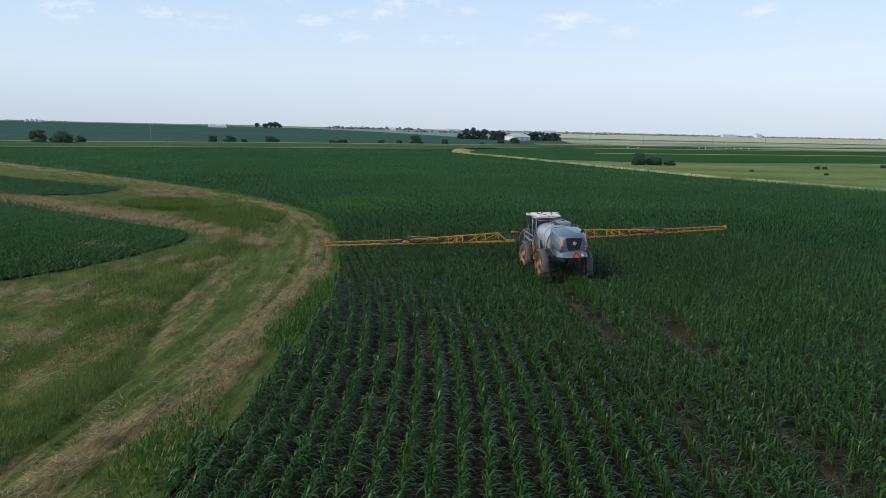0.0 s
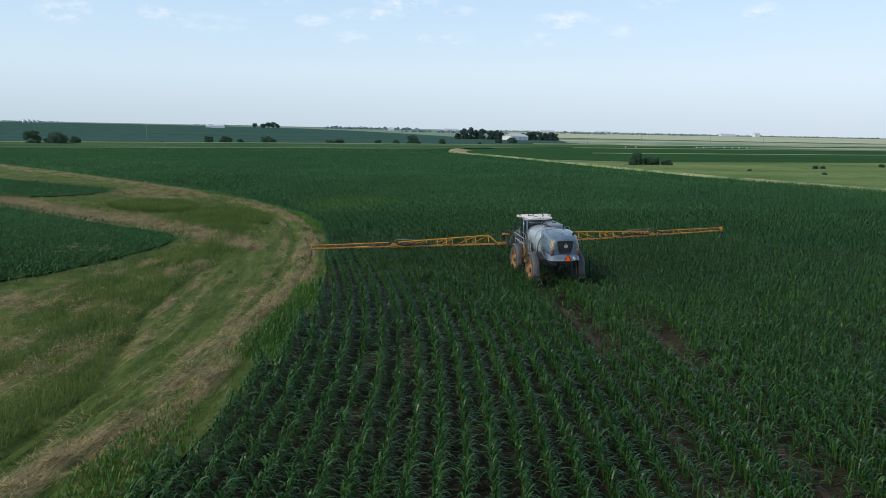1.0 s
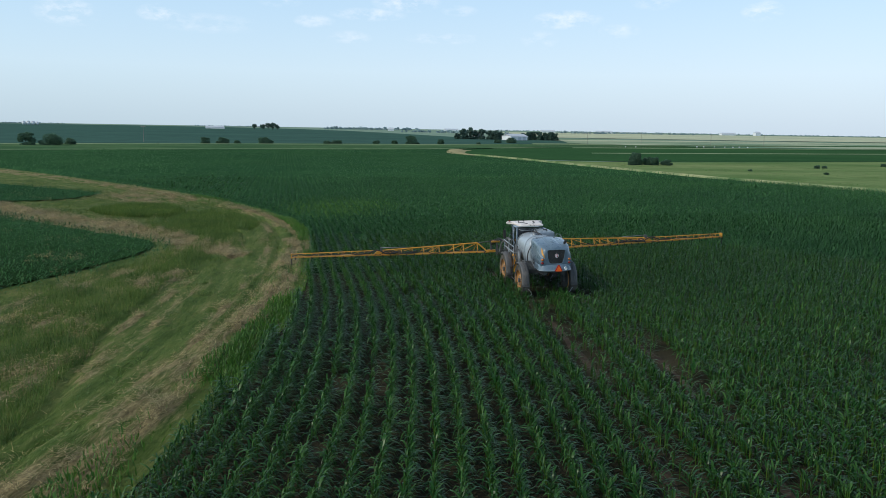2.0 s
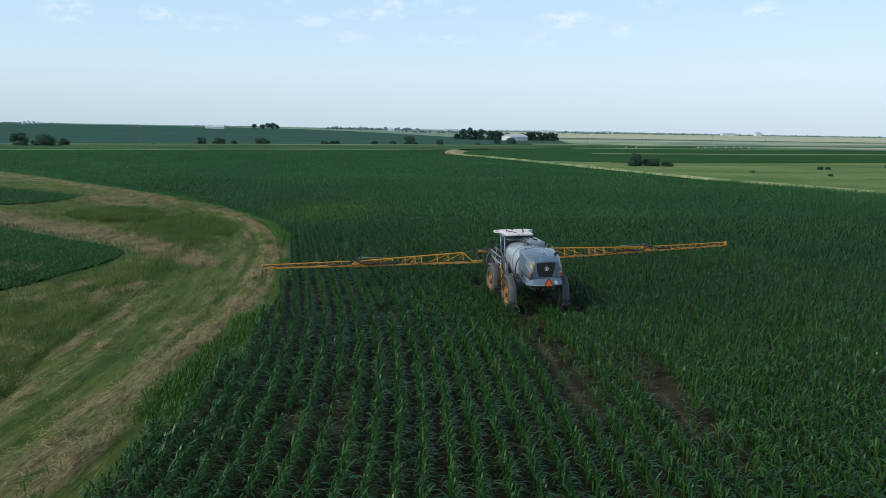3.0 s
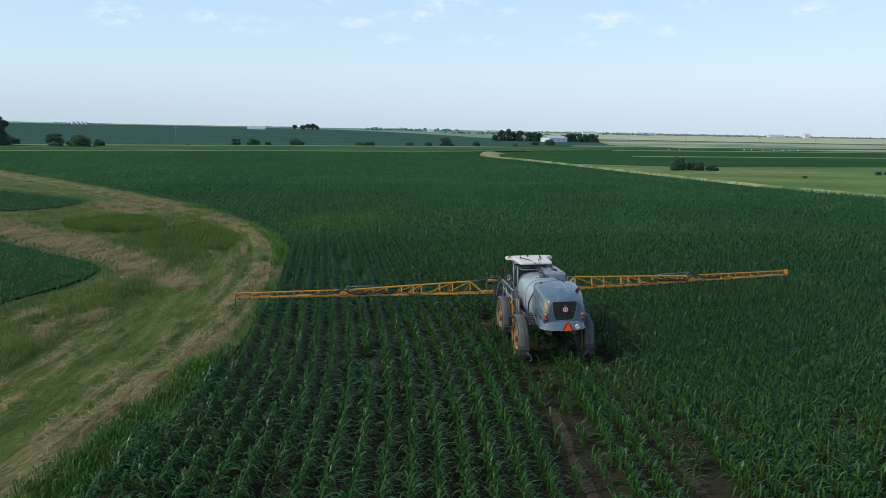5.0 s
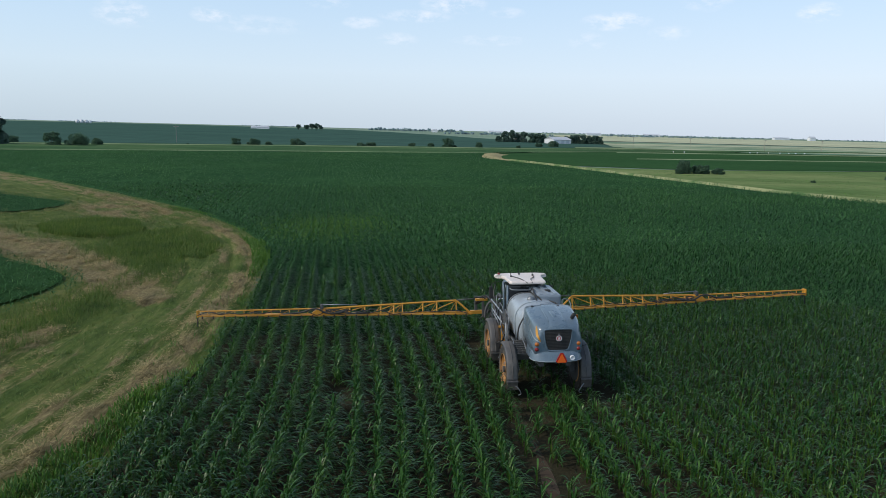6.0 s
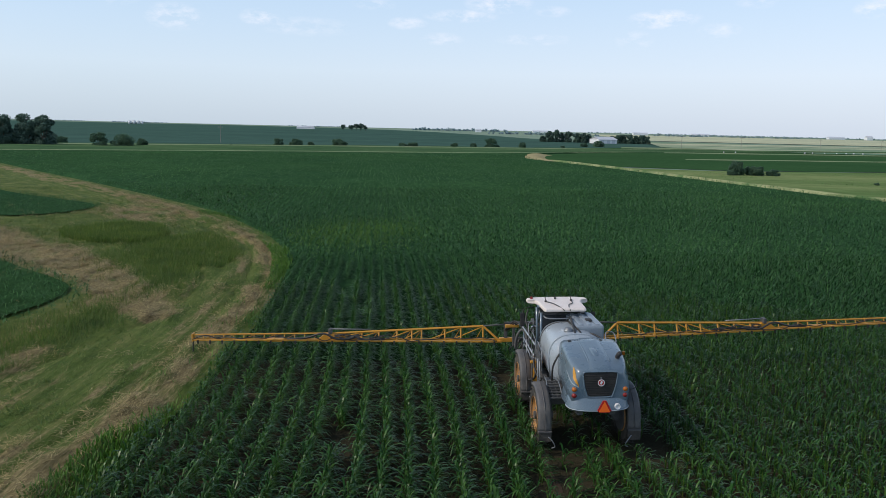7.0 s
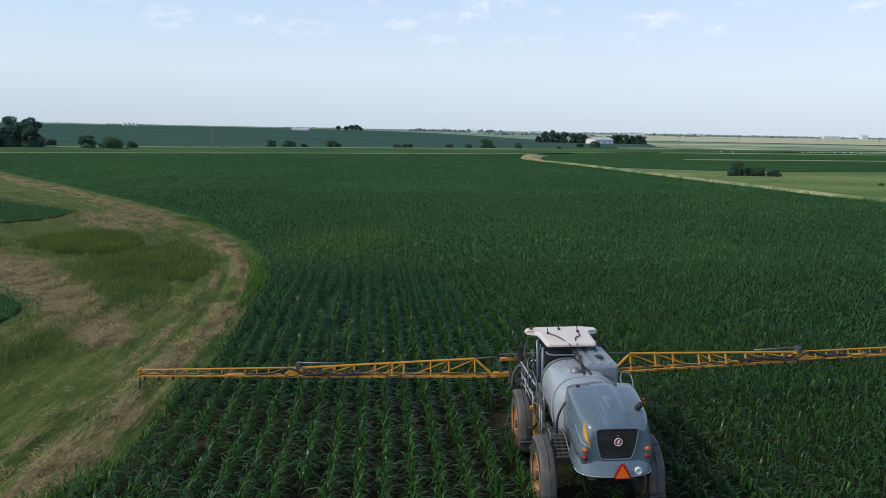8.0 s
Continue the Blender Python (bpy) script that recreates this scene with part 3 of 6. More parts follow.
def bare(x, y):
    """Wheel tracks behind the sprayer and washed-out gaps in the stand."""
    b = row_bend(y)
    u = x - b
    off_track = np.abs(np.abs(u + 0.09) - TRACK)
    tr = (off_track < 0.5) & (y < 1.0)
    wash = np.array([noise.noise((3.35 if p > 0 else 7.7, float(q) * 0.17, 3.3)) for p, q in zip(u[tr], y[tr])])
    hit = np.zeros(len(x), bool)
    hit[np.flatnonzero(tr)] = rng.random(len(wash)) < np.maximum(np.clip(0.9 * (wash - 0.05) / 0.3, 0.05, 0.62), 0.85 * np.clip(1.3 - np.abs(y[tr] + np.where(u[tr] < 0, 8.0, 12.0)) / 6.5, 0, 1) * (off_track[tr] < np.where(u[tr] < 0, 0.43, 0.4)))
    hit |= ((((u + 10.2) / 0.5) ** 2 + ((y + 11) / 3.2) ** 2) < 1) & (rng.random(len(x)) < 0.75)
    hit |= (((u + 9.0) / 0.5) ** 2 + ((y - 24) / 3.0) ** 2) < 1
    hit |= ((np.abs(np.abs(u + 0.09) - 1.42) < 0.3) & (y > 0.4) & (y < 6.6))
    hit |= (np.abs(u + 0.09) < 1.9) & (y > -0.4) & (y < 6.9) & (rng.random(len(x)) < 0.6)
    gaps = np.array([noise.noise((float(p) * 0.8, float(q) * 0.35, 9.0)) for p, q in zip(u, y)])
    return hit | (gaps > 0.6)


def corn_stand(name, x, y, per, size, segs, label, wide=1.0, material=None):
    n = len(x)
    z = land(x, y)
    vig = np.array([noise.noise((float(p) * 0.06, float(q) * 0.06, 1.0)) for p, q in zip(x, y)])
    h = size * (1 + 0.22 * vig + rng.normal(0, 0.09, n))
    idx = np.repeat(np.arange(n), per)
    j = np.tile(np.arange(per), n)
    lev = j / max(per - 1, 1)
    # leaves come in two ranks, then the wind swings them towards one side
    rank = rng.uniform(0, math.pi, n)[idx] + j * math.pi + rng.normal(0, 0.5, len(idx))
    vx, vy = np.cos(rank) + 0.7, np.sin(rank) - 0.2
    az = np.arctan2(vy, vx)
    H = h[idx]
    base = np.stack([x[idx], y[idx], z[idx] + H * (0.10 + 0.52 * lev)], 1)
    length = H * rng.uniform(0.75, 1.2, len(idx)) * (1.0 - 0.25 * np.abs(lev - 0.45))
    rise = np.clip(0.55 + 0.6 * lev + rng.normal(0, 0.15, len(idx)), 0.25, 1.35)
    droop = np.sin(rise) * rng.uniform(0.7, 1.2, len(idx)) * (1.15 - 0.3 * lev)
    ob = leaves(name, base, az, length, rise, droop, wide * H * rng.uniform(0.040, 0.070, len(idx)), material or corn_leaf, segs)
    return tagged(ob, label, "corn", kind="stuff")


def whorls(name, x, y, size, label):
    """Upright stalk and rolled young leaves at the heart of each plant."""
    n = len(x)
    idx = np.repeat(np.arange(n), 2)
    base = np.stack([x[idx], y[idx], land(x, y)[idx]], 1)
    ob = leaves(name, base, rng.uniform(0, 6.28, 2 * n), size * rng.uniform(0.75, 1.05, 2 * n), rng.uniform(1.38, 1.54, 2 * n),
                rng.uniform(0.0, 0.12, 2 * n), np.full(2 * n, 0.04), corn_stalk, 2)
    return tagged(ob, label, "corn", kind="stuff")


x, y = plants(-31, 34, -30, 62, 0.165)
ok = in_field(x - 0.45, y) & seen_side(x, y)
x, y = x[ok], y[ok]
ok = ~bare(x, y)
x, y = x[ok], y[ok]
close = np.hypot(x + 8, (y + 14)) < 38
corn_stand("corn_rows", x[close], y[close], 10, 0.88, 3, "young dark green corn planted in long rows")
whorls("corn_whorls", x[close], y[close], 0.72, "bright green upright hearts of the corn plants")
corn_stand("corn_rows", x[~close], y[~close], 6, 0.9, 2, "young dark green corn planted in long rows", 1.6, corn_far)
x, y = plants(34, 95, -60, 95, 0.42)
ok = in_field(x - 0.4, y) & (x < -14 + 0.84 * (y + 44)) & (x > -60)
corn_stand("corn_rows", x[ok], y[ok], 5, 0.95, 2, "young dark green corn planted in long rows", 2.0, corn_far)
x, y = plants(95, 335, -200, 95, 1.1)
ok = in_field(x, y) & (rng.random(len(x)) < np.interp(y, [95, 330], [0.62, 0.28]))
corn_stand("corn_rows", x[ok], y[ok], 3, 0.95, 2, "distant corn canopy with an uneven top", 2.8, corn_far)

# the rest of the field, behind and beside the flight, with a closed stand
beyond = (lambda x, y: in_field(x - 0.45, y) & ((y < -31) | ~seen_side(x, y)))
x, y = plants(-66, 34, -34, 60, 0.36)
ok = beyond(x, y) & (y > -64 + 0.25 * np.abs(x)) & (x < 20 + 0.86 * (y + 47))
corn_stand("corn_rows", x[ok], y[ok], 5, 0.9, 2, "young dark green corn planted in long rows", 2.0)
x, y = plants(-78, 95, -40, 150, 3.2)
ok = beyond(x, y) & ~((y > -64 + 0.25 * np.abs(x)) & (x < 20 + 0.86 * (y + 47)) & (y < 34))
corn_stand("corn_rows", x[ok], y[ok], 4, 0.9, 2, "young dark green corn planted in long rows", 4.5)
for sgn, sd in ((-1, 0.0), (1, 0.0)):
    yt = np.linspace(-76, 1.0, 90)
    wob = 0.06 * np.sin(yt * 0.9) + 0.04 * np.sin(yt * 2.3 + sgn)
    mid = sgn * TRACK - 0.09 + row_bend(yt)
    half = (0.16 if sgn < 0 else 0.12) + 0.05 * np.sin(yt * 1.7 + sgn)
    sheet("wheel_track", np.stack([mid - half + wob, yt], 1), np.stack([mid + half + wob, yt], 1), 180, 4, 0.012, track_soil, "bare brown wheel track pressed between the rows")

# closed canopy of the far part of the field, where rows no longer show apart
ysf = np.arange(10, 372, 3.0)
xy = []
for yv in ysf:
    x0, x1 = float(left_of_corn(yv)), float(np.interp(yv, RIGHT[:, 1], RIGHT[:, 0]))
    k = np.linspace(0, 1, 70)
    xx = x0 + (x1 - x0) * k
    xy.append(np.stack([xx, np.minimum(yv, np.interp(xx, A[:, 0], A[:, 1]))], 1))
xy = np.array(xy)
zz = land(xy[..., 0], xy[..., 1]) + np.interp(ysf, [10, 38, 62, 110], [0.02, 0.15, 0.36, 0.58])[:, None]
zz[:, 0] = land(xy[:, 0, 0], xy[:, 0, 1])
zz[:, -1] = land(xy[:, -1, 0], xy[:, -1, 1])
sizes, corners = grid_faces(len(ysf), 70)
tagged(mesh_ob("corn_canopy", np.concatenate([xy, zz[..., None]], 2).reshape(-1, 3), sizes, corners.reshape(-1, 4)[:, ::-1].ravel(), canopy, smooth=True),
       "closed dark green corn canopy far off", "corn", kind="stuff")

# two smaller plots beyond the verge
for poly, tag in ((PATCH_A, "dark green crop plot with a rounded tip"), (PATCH_B, "small dark green crop plot in the grass")):
    P = np.array(poly)
    x, y = plants(P[:, 1].min(), P[:, 1].max(), P[:, 0].min(), P[:, 0].max(), 0.33)
    ok = inside(rounded(poly), x, y) & (x > -74 + 0.2 * y) & (x > -46 - 0.9 * y)
    corn_stand("crop_plot", x[ok], y[ok], 5, 0.72, 2, tag, 1.5, corn_far)
    bm = bmesh.new()
    bm.faces.new([bm.verts.new((float(a), float(b), float(land(a, b)) + 0.27)) for a, b in np.array(poly).mean(0) + 0.93 * (rounded(poly) - np.array(poly).mean(0))])
    bmesh.ops.triangulate(bm, faces=bm.faces[:])
    me = bpy.data.meshes.new("plot_canopy")
    bmesh.ops.recalc_face_normals(bm, faces=bm.faces)
    bm.to_mesh(me)
    bm.free()
    me.materials.append(canopy)
    tagged(new("plot_canopy", me), "closed dark green canopy of a small crop plot", "corn", kind="stuff")

# pale, stunted stand in a low wet spot
n = 9000
x, y = rng.normal(-12, 3.2, n), rng.normal(47, 5.0, n)
z = rng.normal(0, 1, n)
ok = in_field(x - 1, y)
x, y = x[ok], y[ok]
m_ = len(x)
r_ = rng.uniform(0.7, 1.4, m_)
tagged(leaves("stunted_corn", np.column_stack([x, y, land(x, y) + 0.45]), rng.uniform(0, 6.283, m_), rng.uniform(0.25, 0.5, m_), r_, np.sin(r_) * rng.uniform(0.4, 0.9, m_),
              rng.uniform(0.04, 0.09, m_), weed_leaf, 2), "paler yellowish green stunted corn in a low spot", "corn", kind="stuff")


# ---- grass, hay and weeds on the verge ----
def strewn(name, n, s0, s1, d0, d1, size, width, rise, material, label, keep=None, heading=None, segs=2, lift=0.03, droop=(0.1, 0.5), spread=2.0):
    """Blades strewn on the verge between distances d0 and d1 from the corn."""
    s, d = rng.uniform(s0, s1, n), rng.uniform(d0, d1, n)
    if keep is not None:
        ok = rng.random(n) < keep(s, d)
        s, d = s[ok], d[ok]
    p = verge_at(s, d)
    k = np.clip(s.astype(int), 0, len(EDGE) - 1)
    az = rng.uniform(0, 6.283, len(s)) if heading is None else np.arctan2(tang[k, 1], tang[k, 0]) + rng.normal(0, spread, len(s)) + math.pi * (rng.random(len(s)) < 0.5)
    base = np.column_stack([p, land(p[:, 0], p[:, 1]) + verge_height(s, d) + rng.uniform(0, lift, len(s))])
    m = len(s)
    r = rng.uniform(*rise, m)
    ob = leaves(name, base, az, rng.uniform(*size, m), r, np.sin(r) * rng.uniform(*droop, m), rng.uniform(*width, m), material, segs)
    return tagged(ob, label, "grass", kind="stuff")


def cut_hay(s, d):
    h = hay_plan(s, d, verge_at(s, d))
    return np.clip((h - 0.2) * 1.3, 0.012, 1) * np.clip(0.5 + 2.8 * field_noise(s, d, 0.6, 1.6, 14.0), 0.03, 1)


def sward(s, d):
    p = verge_at(s, d)
    plot = inside(PATCH_A, p[:, 0], p[:, 1]) | inside(PATCH_B, p[:, 0], p[:, 1])
    return np.where(plot, 0, np.clip(0.95 - 1.0 * hay_plan(s, d, p) + 0.8 * field_noise(s, d, 0.09, 0.6, 7.0), 0.06, 1))


strewn("verge_grass", 85000, 40, 150, 0.6, 26, (0.12, 0.28), (0.03, 0.07), (0.35, 1.1), grass_leaf, "short mown yellowish green grass", sward, None, 1)
strewn("verge_grass", 26000, 100, 190, 2.0, 45, (0.25, 0.5), (0.06, 0.12), (0.35, 1.0), grass_leaf, "short mown yellowish green grass", sward, None, 1)
strewn("hay", 460000, 52, 172, -0.3, 30, (0.22, 0.62), (0.018, 0.04), (0.0, 0.6), straw, "loose dry hay left in windrows", cut_hay, "along", 1, 0.2, (0.3, 1.0), 0.8)
strewn("weeds", 70000, 38, 150, -0.7, 1.6, (0.2, 0.5), (0.03, 0.06), (0.8, 1.4), weed_leaf, "bright green weeds along the corn's edge",
       lambda s, d: np.clip((0.02 + 0.75 * bell((s - 114) / 9) - 0.3 * bell((s - 63) / 5) + 0.75 * bell((s - 73) / 9) + 1.2 * field_noise(s, d, 0.14, 0.3, 2.0)) * (d < windrow(s)[0] - 0.5 * windrow(s)[1]), 0.01, 1))
for poly in (TALL_A, TALL_B):
    P = np.array(poly)
    n = 34000 if poly is TALL_A else 20000
    x, y = rng.uniform(P[:, 0].min(), P[:, 0].max(), n), rng.uniform(P[:, 1].min(), P[:, 1].max(), n)
    ok = inside(poly, x + rng.normal(0, 0.2, n), y + rng.normal(0, 0.2, n))
    x, y = x[ok], y[ok]
    m = len(x)
    r = rng.uniform(0.9, 1.4, m)
    tagged(leaves("tall_grass", np.column_stack([x, y, land(x, y) + 0.1]), rng.normal(0, 1.2, m), rng.uniform(0.55, 0.9, m) if poly is TALL_A else rng.uniform(0.4, 0.65, m), r, rng.uniform(0.1, 0.45, m),
                  rng.uniform(0.06, 0.12, m), tall_grass_leaf, 1), "tall unmown grass left standing in a patch", "grass", kind="stuff")


def lush(s, d):
    p = verge_at(s, d)
    into = d - standing_edge(s) - 0.5 * field_noise(s, d, 0.3, 0.1, 5.0)
    plot = inside(PATCH_A, p[:, 0], p[:, 1]) | inside(PATCH_B, p[:, 0], p[:, 1])
    return np.where(plot, 0, np.clip(into * 8, 0, 1) * np.clip(1.4 - into / 6, 0, 1) * np.clip(0.85 - 1.1 * hay_plan(s, d, p) + 1.1 * field_noise(s, d, 0.1, 0.3, 11.0), 0.0, 1))


strewn("standing_grass", 190000, 46, 134, 3.5, 16, (0.34, 0.62), (0.03, 0.055), (0.75, 1.4), tall_grass_leaf, "taller fresh green grass left standing beside the mown strip", lush, None, 1)


def tussocks(name, heaps, per, s0, s1, d0, d1, spread, size, width, rise, material, label, keep, lift):
    """Blades gathered in heaps, each heap with its own size."""
    s, d = rng.uniform(s0, s1, heaps), rng.uniform(d0, d1, heaps)
    ok = rng.random(heaps) < keep(s, d)
    s, d = s[ok], d[ok]
    k = np.repeat(np.arange(len(s)), per)
    big = rng.uniform(0.5, 1.35, len(s))[k]
    m = len(k)
    gs, gd = rng.normal(0, spread, m), rng.normal(0, spread * 0.6, m)
    S, D = s[k] + gs * big, d[k] + gd * big
    q = verge_at(S, D)
    up = lift * big * np.exp(-(gs ** 2 + gd ** 2) / (2 * spread ** 2)) * rng.uniform(0, 1, m)
    base = np.column_stack([q, land(q[:, 0], q[:, 1]) + verge_height(S, D) + up])
    r = rng.uniform(*rise, m)
    ob = leaves(name, base, rng.uniform(0, 6.283, m), rng.uniform(*size, m) * big, r, np.sin(r) * rng.uniform(0.4, 1.1, m), rng.uniform(*width, m), material, 1)
    return tagged(ob, label, "grass", kind="stuff")


tussocks("hay_heaps", 19000, 40, 52, 170, 0.2, 29, 0.32, (0.2, 0.5), (0.02, 0.045), (0.0, 0.7), straw, "small heaps of raked dry hay", lambda s, d: 0.9 * cut_hay(s, d), 0.42)
tussocks("grass_tussocks", 5200, 26, 40, 160, 1.0, 24, 0.24, (0.22, 0.5), (0.035, 0.07), (0.6, 1.35), tall_grass_leaf, "rough green tussocks in the mown verge", lambda s, d: 0.8 * sward(s, d) * np.clip(0.5 + 2.5 * field_noise(s, d, 0.25, 0.6, 21.0), 0, 1), 0.12)


# ---- sprayer ----
from mathutils.bvhtree import BVHTree


def part(name, bm, material, parent=None, label="", smooth=False):
    me = bpy.data.meshes.new(name)
    bmesh.ops.recalc_face_normals(bm, faces=bm.faces)
    bm.to_mesh(me)
    bm.free()
    me.materials.append(material)
    if smooth:
        for p in me.polygons:
            p.use_smooth = True
    ob = new(name, me)
    ob.parent = parent
    return tagged(ob, label)


def bx(bm, lo, hi, bev=0.02, m=None):
    r = bmesh.ops.create_cube(bm, size=1)
    vs = r["verts"]
    c, s = [(a + b) / 2 for a, b in zip(lo, hi)], [abs(b - a) for a, b in zip(lo, hi)]
    bmesh.ops.transform(bm, matrix=Matrix.Translation(c) @ Matrix.Diagonal((*s, 1)), verts=vs)
    if bev:
        es = list({e for v in vs for e in v.link_edges})
        g = bmesh.ops.bevel(bm, geom=es, offset=min(bev, 0.45 * min(s)), segments=2, affect="EDGES", profile=0.6)
        vs = list({v for f in g["faces"] for v in f.verts} | {v for v in vs if v.is_valid})
    if m is not None:
        bmesh.ops.transform(bm, matrix=m, verts=vs)
    return bm


def bar(bm, p, q, r=0.03, n=6):
    """A straight tube from p to q."""
    p, q = Vector(p), Vector(q)
    d = q - p
    m = Matrix.Translation((p + q) / 2) @ d.to_track_quat("Z", "Y").to_matrix().to_4x4()
    bmesh.ops.create_cone(bm, cap_ends=True, segments=n, radius1=r, radius2=r, depth=d.length, matrix=m)
    return bm


def pipe(bm, pts, r=0.03, n=6):
    """A bent tube along points, rounded by a spline."""
    P = [Vector(p) for p in pts]
    line = []
    for i in range(len(P) - 1):
        a, b, c, d = P[max(i - 1, 0)], P[i], P[i + 1], P[min(i + 2, len(P) - 1)]
        for t in (0, 0.25, 0.5, 0.75):
            line.append(0.5 * (2 * b + (c - a) * t + (2 * a - 5 * b + 4 * c - d) * t * t + (3 * b - a - 3 * c + d) * t ** 3))
    line.append(P[-1])
    rings, side = [], None
    for i, p in enumerate(line):
        d = (line[min(i + 1, len(line) - 1)] - line[max(i - 1, 0)]).normalized()
        side = d.orthogonal().normalized() if side is None else (side - d * side.dot(d)).normalized()
        up = d.cross(side)
        rings.append([bm.verts.new(p + r * (math.cos(a) * side + math.sin(a) * up)) for a in [2 * math.pi * k / n for k in range(n)]])
    for a, b in zip(rings, rings[1:]):
        for k in range(n):
            bm.faces.new((a[k], a[(k + 1) % n], b[(k + 1) % n], b[k]))
    bm.faces.new(rings[0][::-1]), bm.faces.new(rings[-1])
    return bm


def loft(bm, rings, caps=True):
    vs = [[bm.verts.new(p) for p in r] for r in rings]
    n = len(vs[0])
    for a, b in zip(vs, vs[1:]):
        for k in range(n):
            bm.faces.new((a[k], a[(k + 1) % n], b[(k + 1) % n], b[k]))
    if caps:
        bm.faces.new(vs[0][::-1]), bm.faces.new(vs[-1])
    return bm


def superoval(cx, cz, rx, rz, y, power=3.0, n=28, flat=None):
    pts = []
    for k in range(n):
        a = 2 * math.pi * (k + 0.5) / n
        c, s = math.cos(a), math.sin(a)
        q = (abs(c) ** power + abs(s) ** power) ** (-1 / power)
        z = cz + rz * s * q
        pts.append((cx + rx * c * q, y, z if flat is None else max(z, flat)))
    return pts


def lathe(bm, prof, m, n=28, closed=False):
    """Turns (radius, along) points round the x axis, then places them by m."""
    rings = []
    for k in range(n):
        a = 2 * math.pi * k / n
        rings.append([bm.verts.new(m @ Vector((h, r * math.cos(a), r * math.sin(a)))) for r, h in prof])
    for a, b in zip(rings, rings[1:] + rings[:1]):
        for i in range(len(prof) - (0 if closed else 1)):
            j = (i + 1) % len(prof)
            bm.faces.new((a[i], a[j], b[j], b[i]))
    return bm


def B():
    return bmesh.new()


sprayer = tagged(new("crop_sprayer"), "slate grey self-propelled crop sprayer with a wide yellow front boom", "sprayer")
sprayer.matrix_world = pose(-0.08, 0, float(land(0, 2)), 0, -1.4, 2.2)

# rear hood: side rises and narrows towards the top
bm = B()
rings = []
for y, zb, zt, wb, wt in ((-0.115, 2.05, 2.83, 0.75, 0.55), (-0.112, 2.03, 2.87, 0.785, 0.585), (-0.09, 2.0, 2.915, 0.825, 0.625), (-0.045, 1.985, 2.958, 0.857, 0.66), (0.02, 1.98, 2.99, 0.88, 0.69), (0.10, 1.97, 3.018, 0.90, 0.73), (0.22, 1.96, 3.06, 0.92, 0.765), (0.5, 1.98, 3.12, 0.94, 0.82),
                          (1.1, 2.05, 3.20, 0.95, 0.86), (1.7, 2.1, 3.26, 0.95, 0.88), (2.02, 2.1, 3.27, 0.95, 0.87), (2.06, 2.12, 3.24, 0.92, 0.84)):
    ring = []
    r = 0.16
    prof = [(-wb, zb), (-wb - 0.02, zb + 0.35 * (zt - zb)), (-0.5 * (wb + wt) - 0.035, zb + 0.68 * (zt - zb)), (-wt - 0.055, zt - 0.17), (-wt - 0.035, zt - 0.10), (-wt + 0.0, zt - 0.055), (-wt + 0.07, zt - 0.02), (-wt + 0.2, zt), (-0.36, zt + 0.02), (-0.31, zt + 0.024), (-0.275, zt + 0.05), (-0.14, zt + 0.06)]
    prof += [(-x, z) for x, z in reversed(prof)]
    loft_ring = [(x + 0.03 + 0.055 * max(y, 0), y, z) for x, z in prof]
    rings.append(loft_ring)
hood = part("engine_hood", loft(bm, rings), grey_paint, sprayer, "slate grey rounded engine hood", True)
bm = B()
# lower bumper: a shallow bowl round the back
rings = []
for z, w, y0 in ((1.69, 0.70, -0.16), (1.715, 0.87, -0.285), (1.74, 0.925, -0.325), (1.775, 0.94, -0.335), (1.80, 0.93, -0.325), (1.95, 0.915, -0.275), (2.03, 0.90, -0.22), (2.075, 0.88, -0.16), (2.11, 0.85, -0.08)):
    ring = []
    for k in range(19):
        a = math.pi * k / 18
        c, s = math.cos(a), math.sin(a)
        q = (abs(c) ** 2.8 + abs(s) ** 2.8) ** (-1 / 2.8)
        ring.append((-w * c * q, 0.25 + (y0 - 0.25) * s * q, z))
    rings.append(ring + [(w, 0.9, z + 0.02), (-w, 0.9, z + 0.02)])
part("rear_bumper", loft(bm, rings), grey_paint, hood, "grey wrap-round lower bumper", True)
lip = []
for k in range(19):
    a = math.pi * k / 18
    c, s = math.cos(a), math.sin(a)
    q = (abs(c) ** 2.8 + abs(s) ** 2.8) ** (-1 / 2.8)
    lip.append((-0.945 * c * q, 0.25 - 0.592 * s * q, 1.765))
part("bumper_lip", pipe(B(), lip, 0.014, 6), tank_plastic, hood, "thin pale lip", True)
# grille with slats
bm = B()
pts = [(-0.50, 2.86), (-0.36, 2.88), (0.36, 2.88), (0.50, 2.86), (0.45, 2.45), (0.36, 2.18), (0.28, 2.14), (-0.28, 2.14), (-0.36, 2.18), (-0.45, 2.45)]
fr = [bm.verts.new((x, -0.125, z)) for x, z in pts]
bk = [bm.verts.new((x, 0.0, z)) for x, z in pts]
bm.faces.new(fr)
for k in range(len(pts)):
    bm.faces.new((fr[k], fr[k - 1], bk[k - 1], bk[k]))
grille = part("grille", bm, black, sprayer, "black tapered radiator grille")
for k in range(12):
    z = 2.20 + k * 0.054
    w = float(np.interp(z, [2.14, 2.45, 2.88], [0.30, 0.43, 0.47]))
    part("slat", bx(B(), (-w, -0.145, z - 0.009), (w, -0.12, z + 0.009), 0.004), black, grille)
bm = B()
lathe(bm, [(0.0, -0.02), (0.085, -0.02), (0.10, 0.0)], Matrix.Translation((0.02, -0.155, 2.58)) @ pose(0, 0, 0, 0, 0, 90), 20)
badge = part("badge", bm, red_border, hood, "round red badge with a white rim")
bm = B()
